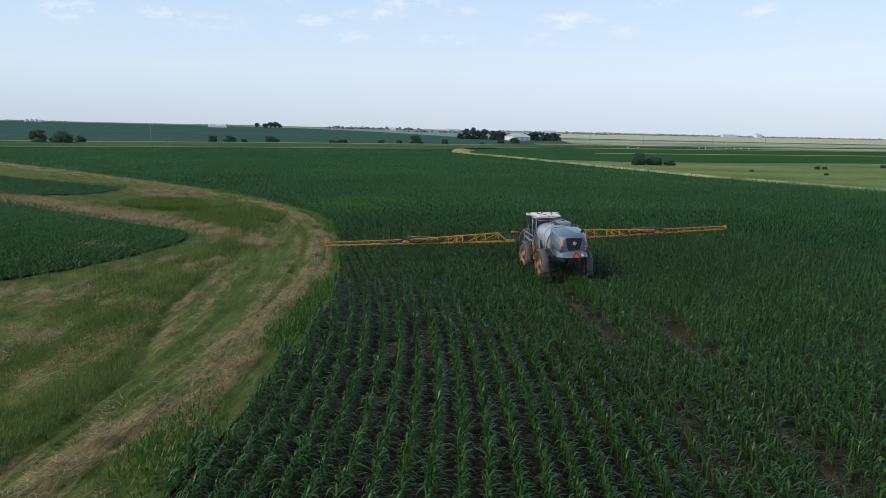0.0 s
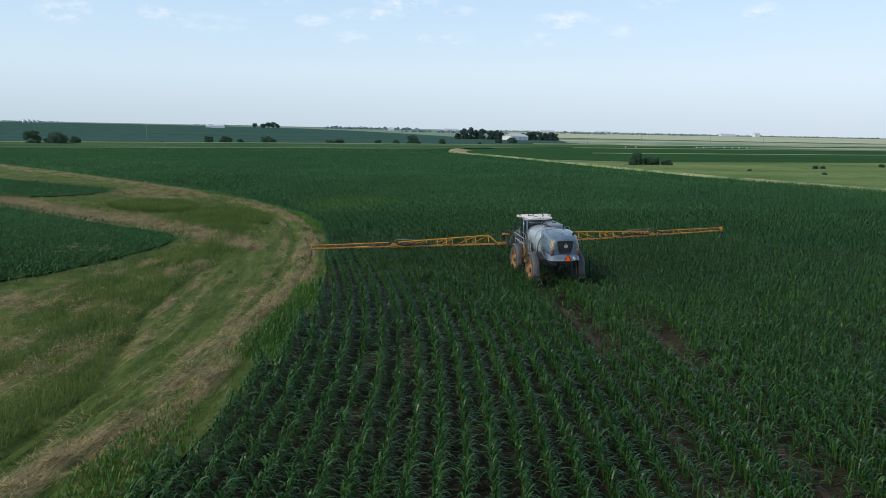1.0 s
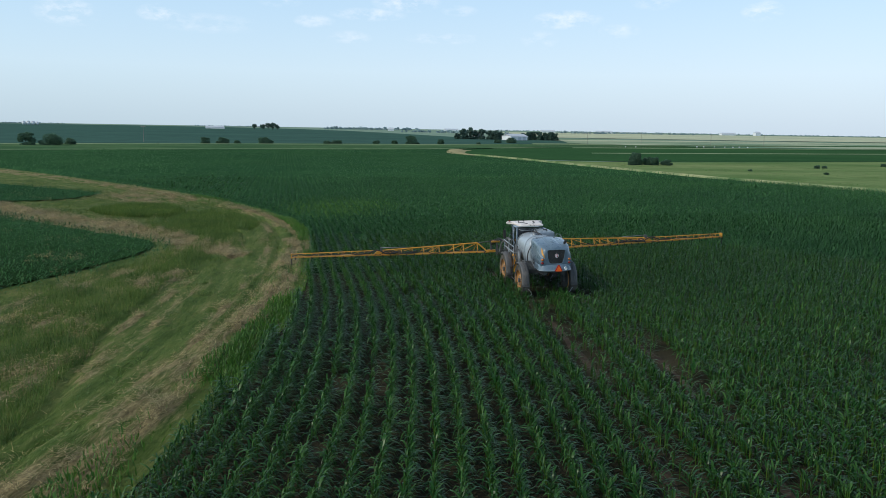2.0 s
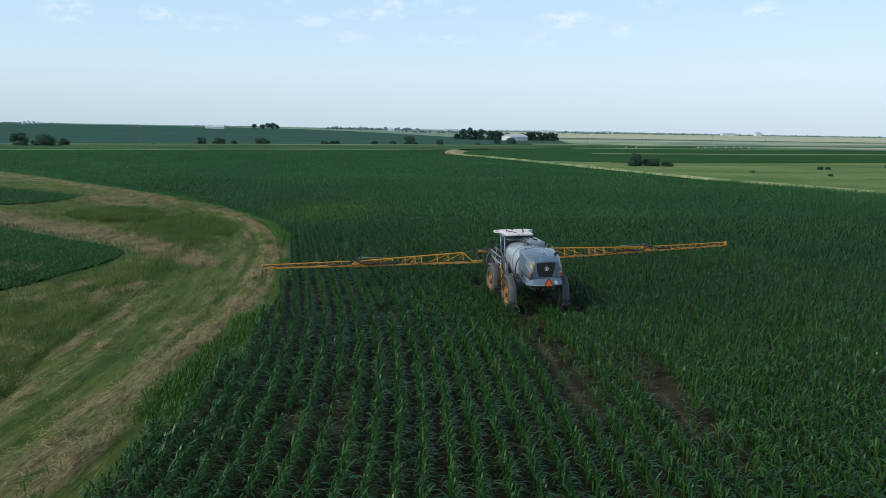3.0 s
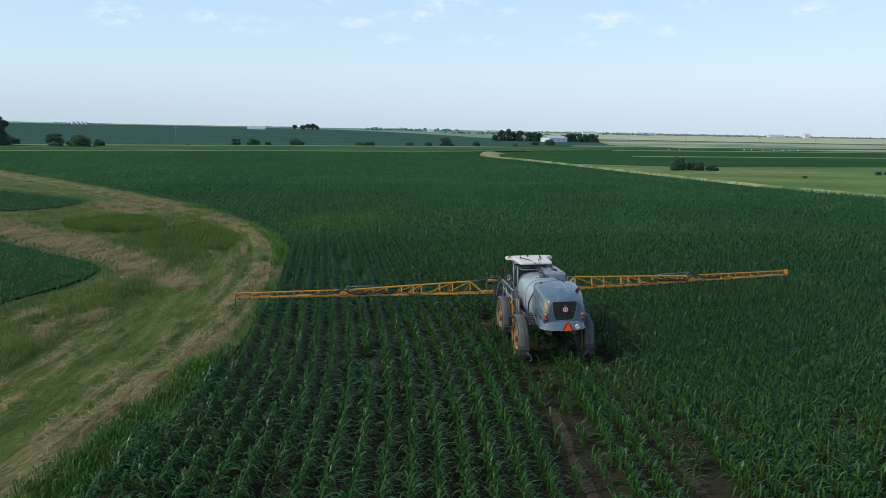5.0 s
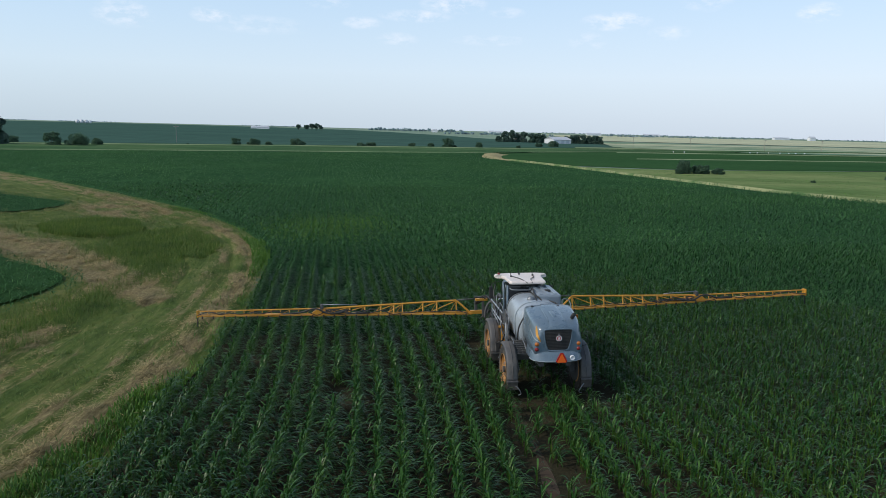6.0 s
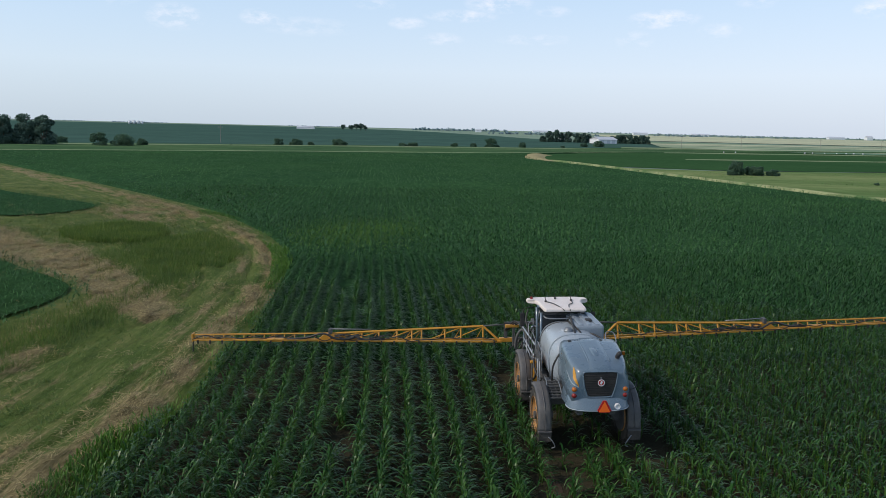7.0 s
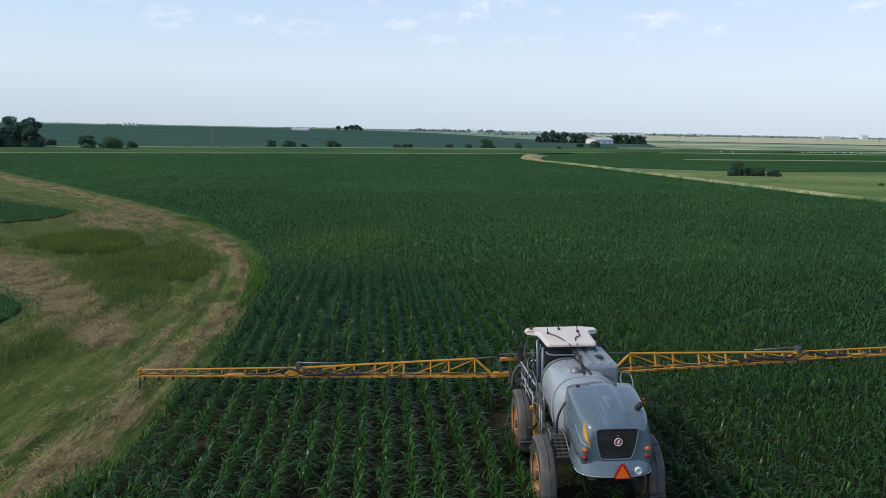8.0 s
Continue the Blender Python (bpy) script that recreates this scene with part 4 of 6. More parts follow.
lathe(bm, [(0.100, -0.005), (0.106, -0.03), (0.088, -0.035), (0.082, -0.02)], Matrix.Translation((0.02, -0.155, 2.58)) @ pose(0, 0, 0, 0, 0, 90), 20)
bx(bm, (-0.03, -0.015, -0.05), (0.03, 0.0, 0.05), 0.01, Matrix.Translation((0.02, -0.178, 2.58)) @ pose(0, 0, 0, 0, 18, 0))
part("emblem", bm, white_lens, hood, "plain white ring and lozenge")
part("badge_lug", bx(B(), (0.0, -0.165, 2.70), (0.04, -0.13, 2.745), 0.01), steel, hood)
# slow-vehicle triangle
bm = B()
for w, h, z, y, in ((0.21, 0.37, 1.72, -0.365),):
    a = [bm.verts.new(p) for p in ((-w + 0.06, y, z), (w - 0.06, y, z), (w, y, z + 0.06), (0.05, y, z + h), (-0.05, y, z + h), (-w, y, z + 0.06))]
    b = [bm.verts.new((v.co.x, y + 0.03, v.co.z)) for v in a]
    bm.faces.new(a)
    for k in range(6):
        bm.faces.new((a[k], a[k - 1], b[k - 1], b[k]))
    bmesh.ops.translate(bm, vec=(0.09, 0, 0), verts=bm.verts)
sign = part("warning_triangle", bm, red_border, sprayer, "fluorescent orange slow-vehicle triangle with a red border")
bm = B()
a = [bm.verts.new(p) for p in ((-0.172, -0.372, 1.74), (0.172, -0.372, 1.74), (0.0, -0.372, 2.07))]
bm.faces.new(a)
b = [bm.verts.new((v.co.x, v.co.y + 0.006, v.co.z)) for v in a]
for k in range(3):
    bm.faces.new((a[k], a[k - 1], b[k - 1], b[k]))
bmesh.ops.translate(bm, vec=(0.09, 0, 0), verts=bm.verts)
part("sign_face", bm, orange_sign, sign, "bright orange face")
# lamps
for sx in (-1, 1):
    for z, mat, lab in ((2.36, amber_lens, "round amber lamp"), (2.17, red_lens, "round red tail lamp")):
        bm = B()
        lathe(bm, [(0.0, -0.05), (0.05, -0.045), (0.07, 0.0), (0.075, 0.05)], Matrix.Translation((sx * 0.76, -0.12, z)) @ pose(0, 0, 0, 0, 0, 90 - sx * 22), 16)
        part("tail_lamp", bm, mat, hood, lab, True)
bm = B()
lathe(bm, [(0.0, -0.012), (0.062, -0.012), (0.066, -0.03), (0.085, -0.03), (0.09, 0.05)], Matrix.Translation((0.50, -0.30, 1.88)) @ pose(0, 0, 0, 0, 0, 90), 20)
part("work_lamp", bm, white_lens, sprayer, "round white work lamp", True)
# yellow flash laid on the hood's flanks, with a thin swage line running to its foot
skin = BVHTree.FromPolygons([v.co for v in hood.data.vertices], [tuple(p.vertices) for p in hood.data.polygons])


def decal(line, widths, proud=0.012):
    """A strip that follows the hood's skin."""
    bm = bmesh.new()
    P = [Vector(p) for p in line]
    rows = []
    for k in range(13):
        t = k / 12 * (len(P) - 1)
        i = min(int(t), len(P) - 2)
        c = P[i].lerp(P[i + 1], t - i)
        w = float(np.interp(k / 12, np.linspace(0, 1, len(widths)), widths))
        hit, nrm = skin.find_nearest(c)[:2]
        out = nrm if nrm.dot(hit - Vector((0, 1.2, 2.5))) > 0 else -nrm
        across = (P[i + 1] - P[i]).cross(out).normalized()
        row = []
        for q in (-0.5, 0.5):
            h2, n2 = skin.find_nearest(hit + across * w * q)[:2]
            n2 = n2 if n2.dot(out) > 0 else -n2
            row += [bm.verts.new(h2 - n2 * 0.01), bm.verts.new(h2 + n2 * proud)]
        rows.append(row)
    for a, b in zip(rows, rows[1:]):
        for p, q in ((0, 1), (1, 3), (3, 2), (2, 0)):
            bm.faces.new((a[p], a[q], b[q], b[p]))
    bm.faces.new((rows[0][0], rows[0][1], rows[0][3], rows[0][2])), bm.faces.new((rows[-1][0], rows[-1][2], rows[-1][3], rows[-1][1]))
    return bm


for sx in (-1,):
    part("flash", decal([(sx * 0.76, 0.16, 2.98), (sx * 0.74, 0.0, 2.72), (sx * 0.64, -0.14, 2.44)], (0.02, 0.10, 0.11, 0.07, 0.015)), yellow_paint, hood, "yellow flash panel")
    part("swage_line", decal([(sx * 0.95, 0.55, 2.75), (sx * 0.86, 0.12, 2.58), (sx * 0.64, -0.14, 2.43)], (0.015, 0.03, 0.03)), tank_plastic, hood, "pale swage line")
part("grille_frame", pipe(B(), [(-0.52, -0.13, 2.80), (-0.50, -0.13, 2.88), (-0.36, -0.13, 2.905), (0.36, -0.13, 2.905), (0.50, -0.13, 2.88), (0.52, -0.13, 2.80), (0.47, -0.13, 2.45), (0.38, -0.13, 2.16), (0.28, -0.13, 2.12), (-0.28, -0.13, 2.12),
                           (-0.38, -0.13, 2.16), (-0.47, -0.13, 2.45), (-0.52, -0.13, 2.80)], 0.022, 6), grey_paint, hood, "", True)
for sx in (-1, 1):
    part("hood_crease", pipe(B(), [(sx * 0.32 + 0.05, 0.25, 3.10), (sx * 0.32 + 0.07, 0.9, 3.205), (sx * 0.34 + 0.12, 1.95, 3.29)], 0.022, 6), grey_paint, hood, "", True)
# hood bulge, latches, exhaust
bm = B()
loft(bm, [[(0.03 + x * w, y, z0 + dz) for x, dz in ((-1.0, -0.03), (-0.8, h), (-0.35, h + 0.008), (0.35, h + 0.008), (0.8, h), (1.0, -0.03))] for y, z0, w, h in
          ((0.50, 3.175, 0.05, -0.02), (0.56, 3.185, 0.085, 0.02), (0.75, 3.215, 0.10, 0.03), (1.0, 3.245, 0.11, 0.02), (1.25, 3.275, 0.11, -0.02))])
part("hood_scoop", bm, grey_paint, hood, "low rounded scoop", True)
for sx in (-1, 1):
    part("latch", bx(B(), (sx * 0.5 - 0.05, 1.8, 3.25), (sx * 0.5 + 0.05, 1.92, 3.30), 0.015), black, hood, "black hood latch")
bm = B()
pipe(bm, [(0.66, 0.52, 2.85), (0.66, 0.50, 3.02), (0.66, 0.47, 3.12), (0.67, 0.43, 3.20)], 0.066, 12)
ex = part("exhaust", bm, steel, sprayer, "short exhaust stack", True)
bm = B()
pipe(bm, [(0.665, 0.46, 3.16), (0.68, 0.39, 3.26), (0.70, 0.33, 3.31)], 0.074, 12)
part("tip", bm, black, ex, "black angled tip", True)

# tank
bm = B()
rings = []
for y, k in ((2.0, 0.55), (2.05, 0.72), (2.14, 0.84), (2.28, 0.92), (2.42, 0.955), (2.5, 0.965), (2.55, 0.985), (2.7, 1.0), (4.2, 1.0), (4.42, 0.95), (4.5, 0.85)):
    rings.append(superoval(-0.10, 2.32 + 0.09 * k, 0.93 * k, 0.89 * k, y, 2.7, 40))
tank = part("tank", loft(bm, rings), tank_plastic, sprayer, "large pale grey plastic spray tank", True)
bm = B()
lathe(bm, [(0.20, -0.02), (0.22, 0.03), (0.18, 0.07), (0.05, 0.085), (0.0, 0.085)], Matrix.Translation((-0.30, 3.15, 3.235)) @ pose(0, 0, 0, 0, -90, 0), 20)
part("tank_lid", bm, tank_plastic, tank, "round tank lid", True)
for y in (4.1,):
    bm = B()
    loft(bm, [superoval(-0.10, 2.41, 0.945, 0.905, y - 0.04, 2.7, 40), superoval(-0.10, 2.41, 0.945, 0.905, y + 0.04, 2.7, 40)])
    part("tank_strap", bm, dark_grey if y > 4 else grey_paint, tank)
rim_line = [p for p in superoval(-0.10, 2.32 + 0.09 * 0.985, 0.93 * 0.99, 0.89 * 0.99, 2.56, 2.7, 24)]
part("tank_rim", pipe(B(), rim_line + rim_line[:1], 0.035, 6), tank_plastic, tank, "pale moulded rim", True)
bm = B()
lathe(bm, [(0.15, -0.02), (0.155, 0.05), (0.11, 0.06), (0.11, 0.10), (0.0, 0.105)], Matrix.Translation((-0.30, 2.95, 3.30)) @ pose(0, 0, 0, 0, -90, 0), 20)
part("filler_cap", bm, steel, tank, "grey filler cap", True)
# rinse tank box beside the cab
box = part("rinse_tank", bx(B(), (0.0, 3.05, 2.45), (0.97, 4.95, 3.42), 0.08), box_grey, sprayer, "pale slate grey boxy rinse tank with ribbed top")
for k in range(3):
    part("rib", bx(B(), (0.12 + k * 0.285, 3.15, 3.39), (0.27 + k * 0.285, 4.85, 3.455), 0.03), box_grey, box)
part("lid", bx(B(), (0.47, 3.6, 3.42), (0.68, 3.85, 3.50), 0.03), black, box, "black filler lid")
# hoses over the tank
for pts, r in (([(0.0, 4.4, 3.25), (0.0, 4.0, 3.5), (-0.06, 3.4, 3.42), (-0.12, 2.7, 3.3), (-0.2, 2.2, 3.08)], 0.035), ([(-0.04, 4.2, 3.3), (-0.04, 3.5, 3.36), (0.06, 2.8, 3.32), (0.1, 2.2, 3.1)], 0.03),
               ([(0.15, 3.1, 3.15), (0.5, 2.9, 3.2), (0.75, 2.5, 3.1), (0.85, 2.2, 2.8)], 0.03), ([(-0.55, 1.98, 3.12), (-0.72, 1.92, 2.95), (-0.98, 1.9, 2.5), (-1.02, 1.95, 2.1), (-0.98, 2.1, 1.8)], 0.03)):
    part("hose", pipe(B(), pts, r, 8), hose_black, sprayer, "black rubber hose", True)
# frame
for sx in (-1, 1):
    part("frame_rail", bx(B(), (sx * 0.5 - 0.09, 0.2, 1.42), (sx * 0.5 + 0.09, 7.2, 1.66), 0.02), dark_grey, sprayer, "dark steel frame rail")
for y in (1.55, 5.05):
    part("axle_beam", bx(B(), (-1.25, y - 0.12, 1.30), (1.25, y + 0.12, 1.52), 0.03), dark_grey, sprayer)
part("belly_plate", bx(B(), (-0.7, 0.4, 1.66), (0.7, 4.5, 1.85), 0.04), dark_grey, sprayer)


# wheels with fenders
def wheel(x, y, sx):
    R, W = 0.92, 0.35
    bm = B()
    h = W / 2
    lathe(bm, [(0.58, -h * 0.85), (0.66, -h), (0.84, -h * 0.97), (R - 0.03, -h * 0.8), (R, -h * 0.4), (R, h * 0.4), (R - 0.03, h * 0.8), (0.84, h * 0.97), (0.66, h), (0.58, h * 0.85)],
          Matrix.Translation((x, y, R)), 36, True)
    for k in range(40):
        a = 2 * math.pi * k / 40
        s = 1 if k % 2 else -1
        mm = Matrix.Translation((x, y, R)) @ Matrix.Rotation(a, 4, "X") @ Matrix.Translation((s * h * 0.45, 0, R + 0.008)) @ Matrix.Rotation(s * 0.7, 4, "Z")
        bx(bm, (-h * 0.55, -0.022, -0.03), (h * 0.55, 0.022, 0.022), 0, mm)
    hold = new("wheel")
    hold.parent = sprayer
    tagged(hold, "large narrow wheel with a dusty yellow rim")
    part("tyre", bm, rubber, hold, "dusty lugged tyre")
    bm = B()
    lathe(bm, [(0.0, 0.02), (0.14, 0.02), (0.16, 0.07), (0.30, 0.09), (0.36, 0.0), (0.50, -0.04), (0.57, 0.10), (0.60, 0.16), (0.60, 0.18), (0.57, -0.18), (0.2, -0.12), (0.0, -0.12)],
          Matrix.Translation((x, y, R)) @ Matrix.Diagonal((sx, 1, 1, 1)), 30)
    part("rim", bm, rim_paint, hold, "dusty yellow steel rim", True)
    for k in range(10):
        a = 2 * math.pi * k / 10
        bm = B()
        bmesh.ops.create_cone(bm, cap_ends=True, segments=6, radius1=0.022, radius2=0.022, depth=0.03, matrix=Matrix.Translation((x + sx * 0.095, y + 0.24 * math.cos(a), R + 0.24 * math.sin(a))) @ pose(0, 0, 0, 0, 90, 0))
        part("wheel_nut", bm, steel, hold)
    bm = B()
    bmesh.ops.create_cone(bm, cap_ends=True, segments=16, radius1=0.13, radius2=0.11, depth=0.16, matrix=Matrix.Translation((x + sx * 0.09, y, R)) @ pose(0, 0, 0, 0, 90, 0))
    part("hub", bm, dark_grey, hold)
    # fender
    bm = B()
    rings = []
    for k in range(17):
        a = radians(66 + 88 * min(k, 11) / 11)
        c, s = math.cos(a), math.sin(a)
        # the rear half runs straight down to the flap
        drop = max(k - 11, 0) * 0.115
        c, s = c - 0.14 * drop, s - drop
        ri, ro, hw = 1.0, 1.02, 0.205
        rings.append([(x - hw, y + c * (ri - 0.08), R + s * (ri - 0.08)), (x - hw, y + c * ro, R + s * ro), (x - hw * 0.7, y + c * (ro + 0.04), R + s * (ro + 0.04)), (x + hw * 0.7, y + c * (ro + 0.04), R + s * (ro + 0.04)),
                      (x + hw, y + c * ro, R + s * ro), (x + hw, y + c * (ri - 0.08), R + s * (ri - 0.08)), (x + hw - 0.02, y + c * (ri - 0.05), R + s * (ri - 0.05)), (x - hw + 0.02, y + c * (ri - 0.05), R + s * (ri - 0.05))])
    fender = part("fender", loft(bm, rings), guard_grey, sprayer, "dusty dark grey curved mudguard", True)
    part("mud_flap", bx(B(), (x - 0.2, y - 1.03, 0.45), (x + 0.2, y - 1.0, 0.80), 0.01), rubber, fender, "black rubber flap")
    for dx in (0.0,):
        bm = B()
        pp = [(x + dx, y + 1.07 * math.cos(radians(a)), R + 1.07 * math.sin(radians(a))) for a in range(72, 156, 12)]
        part("fender_rib", pipe(bm, pp + [(x + dx, y - 1.03, R + 0.17), (x + dx, y - 1.055, R - 0.12)], 0.016, 5), guard_grey, fender, "", True)
    part("fender_hem", bx(B(), (x - 0.205, y - 1.075, R - 0.17), (x + 0.205, y - 1.0, R - 0.12), 0.01), guard_grey, fender)
    part("flap_rod", pipe(B(), [(x + sx * -0.1, y - 1.06, 0.62), (x - sx * 0.22, y - 1.12, 0.5), (x - sx * 0.30, y - 1.1, 0.32), (x - sx * 0.2, y - 1.08, 0.26)], 0.018, 6), steel, fender, "bent grey rod", True)
    # leg from the axle down to the hub
    part("leg", bx(B(), (x - sx * 0.30 - 0.09, y - 0.16, 0.75), (x - sx * 0.30 + 0.09, y + 0.16, 1.75), 0.03), yellow_paint if y > 3 else dark_grey, sprayer, "yellow wheel leg" if y > 3 else "dark wheel leg")
    bm = B()
    bar(bm, (x - sx * 0.42, y, 0.9), (x, y, 0.92), 0.16, 12)
    # wide dark disc added to hide the yellow rim's inner side
    bar(bm, (x - sx * 0.21, y, 0.92), (x - sx * 0.14, y, 0.92), 0.54, 24)
    part("wheel_motor_and_disc", bm, dark_grey, sprayer)


for wy in (1.55, 5.05):
    for sx in (-1, 1):
        wheel(sx * 1.40 - 0.09, wy, sx)
# yellow front bracket plates beside the cab
for sx in (-1, 1):
    part("leg_plate", bx(B(), (sx * 1.16 - 0.03, 4.0, 1.15), (sx * 1.16 + 0.03, 4.55, 1.95), 0.02, pose(0, 0, 0, 0, 0, 0)), yellow_paint, sprayer, "yellow side plate")

# cab
bm = B()
rings = []
for z, y0, y1, w0, w1 in ((1.75, 4.62, 6.35, 0.72, 0.62), (2.2, 4.60, 6.55, 0.78, 0.72), (3.0, 4.62, 6.45, 0.80, 0.76), (3.46, 4.68, 6.2, 0.78, 0.72)):
    rings.append([(-w0 - 0.1, y0, z), (w0 - 0.1, y0, z), (w1 - 0.1 + 0.05, (y0 + y1) / 2, z), (w1 - 0.1, y1 - 0.1, z), (w1 - 0.25, y1, z), (-w1 + 0.05, y1, z), (-w1 - 0.1, y1 - 0.1, z), (-w1 - 0.15, (y0 + y1) / 2, z)])
cab = part("cab", loft(bm, rings), cab_glass, sprayer, "dark glazed driver's cab")
for p, q in (((-0.90, 4.58, 1.75), (-0.90, 4.64, 3.5)), ((0.70, 4.58, 1.75), (0.70, 4.64, 3.5)), ((-0.86, 5.45, 1.75), (-0.92, 5.45, 3.5)), ((0.72, 5.45, 1.75), (0.74, 5.45, 3.5)), ((-0.7, 6.5, 2.0), (-0.76, 6.22, 3.5)), ((0.55, 6.5, 2.0), (0.6, 6.22, 3.5))):
    part("pillar", bar(B(), p, q, 0.045, 8), grey_paint, cab, "", True)
part("cab_base", bx(B(), (-0.88, 4.6, 1.6), (0.68, 6.4, 1.95), 0.05), dark_grey, cab)
bm = B()
rings = []
for z, g in ((3.60, -0.04), (3.63, 0.0), (3.675, 0.0), (3.715, -0.03), (3.735, -0.12)):
    out = [(-0.86, 4.36), (-0.80, 4.28), (0.60, 4.28), (0.66, 4.36), (0.70, 5.4), (0.79, 5.64), (1.03, 5.73), (1.05, 5.92), (1.0, 6.06), (0.6, 6.2), (-0.8, 6.2), (-1.2, 6.06), (-1.25, 5.92), (-1.23, 5.73), (-0.99, 5.64), (-0.90, 5.4)]
    cx, cy = -0.1, 5.25
    rings.append([(cx + (x - cx) * (1 + g * 0.6), cy + (y - cy) * (1 + g), z) for x, y in out])
roof = part("cab_roof", loft(bm, rings), white_paint, sprayer, "white cab roof flared at the front corners")
for sx in (-1, 1):
    bm = B()
    bx(bm, (sx * 1.32 - 0.1 - 0.09, 5.6, 2.75), (sx * 1.32 - 0.1 + 0.09, 5.68, 3.25), 0.03)
    part("mirror", bm, black, cab, "black side mirror")
    part("mirror_arm", pipe(B(), [(sx * 0.8 - 0.1, 5.9, 3.4), (sx * 1.2 - 0.1, 5.8, 3.38), (sx * 1.32 - 0.1, 5.66, 3.2)], 0.02, 6), black, cab, "", True)
bm = B()
lathe(bm, [(0.0, 0.15), (0.04, 0.14), (0.055, 0.1), (0.06, 0.0)], Matrix.Translation((-1.05, 5.86, 3.67)) @ pose(0, 0, 0, 0, -90, 0), 14)
part("beacon", bm, red_lens, roof, "red beacon", True)
for x, y in ((-0.62, 5.3), (-0.18, 5.75), (0.35, 5.45)):
    part("aerial", bar(bar(B(), (x, y, 3.70), (x - 0.02, y + 0.05, 3.92), 0.015), (x, y, 3.70), (x, y, 3.79), 0.045, 10), black, roof, "short black aerial")
part("aerial_cable", pipe(B(), [(-0.62, 5.3, 3.75), (-0.45, 5.0, 3.76), (-0.3, 4.6, 3.75), (-0.15, 4.2, 3.68)], 0.018, 5), black, roof, "", True)
part("aerial_cable", pipe(B(), [(0.35, 5.45, 3.75), (0.3, 5.0, 3.76), (0.1, 4.7, 3.76), (0.05, 4.2, 3.68)], 0.018, 5), black, roof, "", True)
part("roof_rail", pipe(B(), [(-0.85, 4.4, 3.44), (-0.7, 4.2, 3.40), (0.3, 4.2, 3.40), (0.5, 4.4, 3.44)], 0.025, 6), steel, roof, "grey rail under the roof", True)

# ladder, platform and rails along the cab side
steps = part("step_frame", pipe(pipe(B(), [(-1.28, 0.95, 1.66), (-1.30, 1.3, 1.85), (-1.24, 1.75, 1.98), (-1.2, 2.3, 1.92)], 0.022, 6), [(-0.86, 0.95, 1.66), (-0.86, 1.3, 1.85), (-0.86, 1.75, 1.98), (-0.86, 2.3, 1.92)], 0.022, 6), steel, sprayer, "grey folding steps with open treads", True)
for k in range(7):
    part("tread", bx(B(), (-1.30, 0.98 + k * 0.125, 1.66 + k * 0.045), (-0.85, 1.03 + k * 0.125, 1.71 + k * 0.045), 0.01), dark_grey, steps)
for x in (-1.15, -1.0):
    part("tread_tie", bar(B(), (x, 0.98, 1.66), (x, 1.8, 1.95), 0.014, 6), dark_grey, steps)
part("step_plate", bx(B(), (-1.15, 1.9, 1.70), (-0.82, 2.75, 1.76), 0.015), dark_grey, steps, "dark chequered plate")
for k in range(8):
    part("plate_bar", bx(B(), (-1.14, 1.96 + k * 0.1, 1.76), (-0.83, 1.985 + k * 0.1, 1.775), 0.004), steel, steps)
walkway = part("walkway", bx(B(), (-1.22, 2.75, 1.72), (-1.0, 4.8, 1.78), 0.015), dark_grey, sprayer, "narrow side walkway with grey hand rails")
for pts in ([(-1.20, 2.75, 1.78), (-1.22, 2.75, 2.55), (-1.22, 3.15, 2.72), (-1.22, 3.6, 2.70), (-1.20, 3.65, 1.78)], [(-1.20, 3.9, 1.78), (-1.22, 3.9, 2.6), (-1.22, 4.2, 2.75), (-1.22, 4.7, 2.7), (-1.20, 4.8, 1.78)],
            [(-0.98, 2.55, 1.78), (-1.0, 2.5, 2.35), (-0.98, 2.6, 2.6), (-1.0, 3.1, 2.6)], [(-1.22, 2.75, 2.2), (-1.22, 3.2, 2.2), (-1.41, 3.62, 2.2)], [(-1.25, 1.5, 1.75), (-1.36, 1.3, 1.45), (-1.2, 1.7, 0.95), (-1.1, 2.0, 1.1)],
            [(-1.25, 4.9, 1.8), (-1.28, 4.95, 2.6), (-1.25, 5.2, 2.95), (-1.1, 5.3, 3.0)]):
    part("hand_rail", pipe(B(), pts, 0.015, 6), steel, walkway, "", True)
for k in range(9):
    x = -1.20
    part("mesh_bar", bar(B(), (x, 2.82 + k * 0.09, 1.8), (x, 2.80 + k * 0.09, 2.5), 0.008, 5), steel, walkway)
part("rear_rail", pipe(B(), [(0.78, 2.1, 3.05), (0.86, 2.5, 3.35), (1.15, 2.6, 3.3), (1.15, 2.3, 3.05), (0.95, 2.1, 2.95)], 0.02, 6), steel, sprayer, "grey tube rail", True)
part("side_light_arm", bx(B(), (0.95, 1.7, 2.75), (1.25, 1.8, 2.82), 0.02), dark_grey, sprayer)
part("side_lamp", bx(B(), (1.18, 1.66, 2.82), (1.27, 1.74, 2.95), 0.02), amber_lens, sprayer, "small amber side lamp")
part("cable_loop", pipe(B(), [(0.95, 1.3, 2.3), (1.3, 1.2, 2.35), (1.5, 1.1, 2.15), (1.4, 1.0, 1.95), (1.1, 1.1, 1.9)], 0.014, 6), hose_black, sprayer, "loose black cable", True)
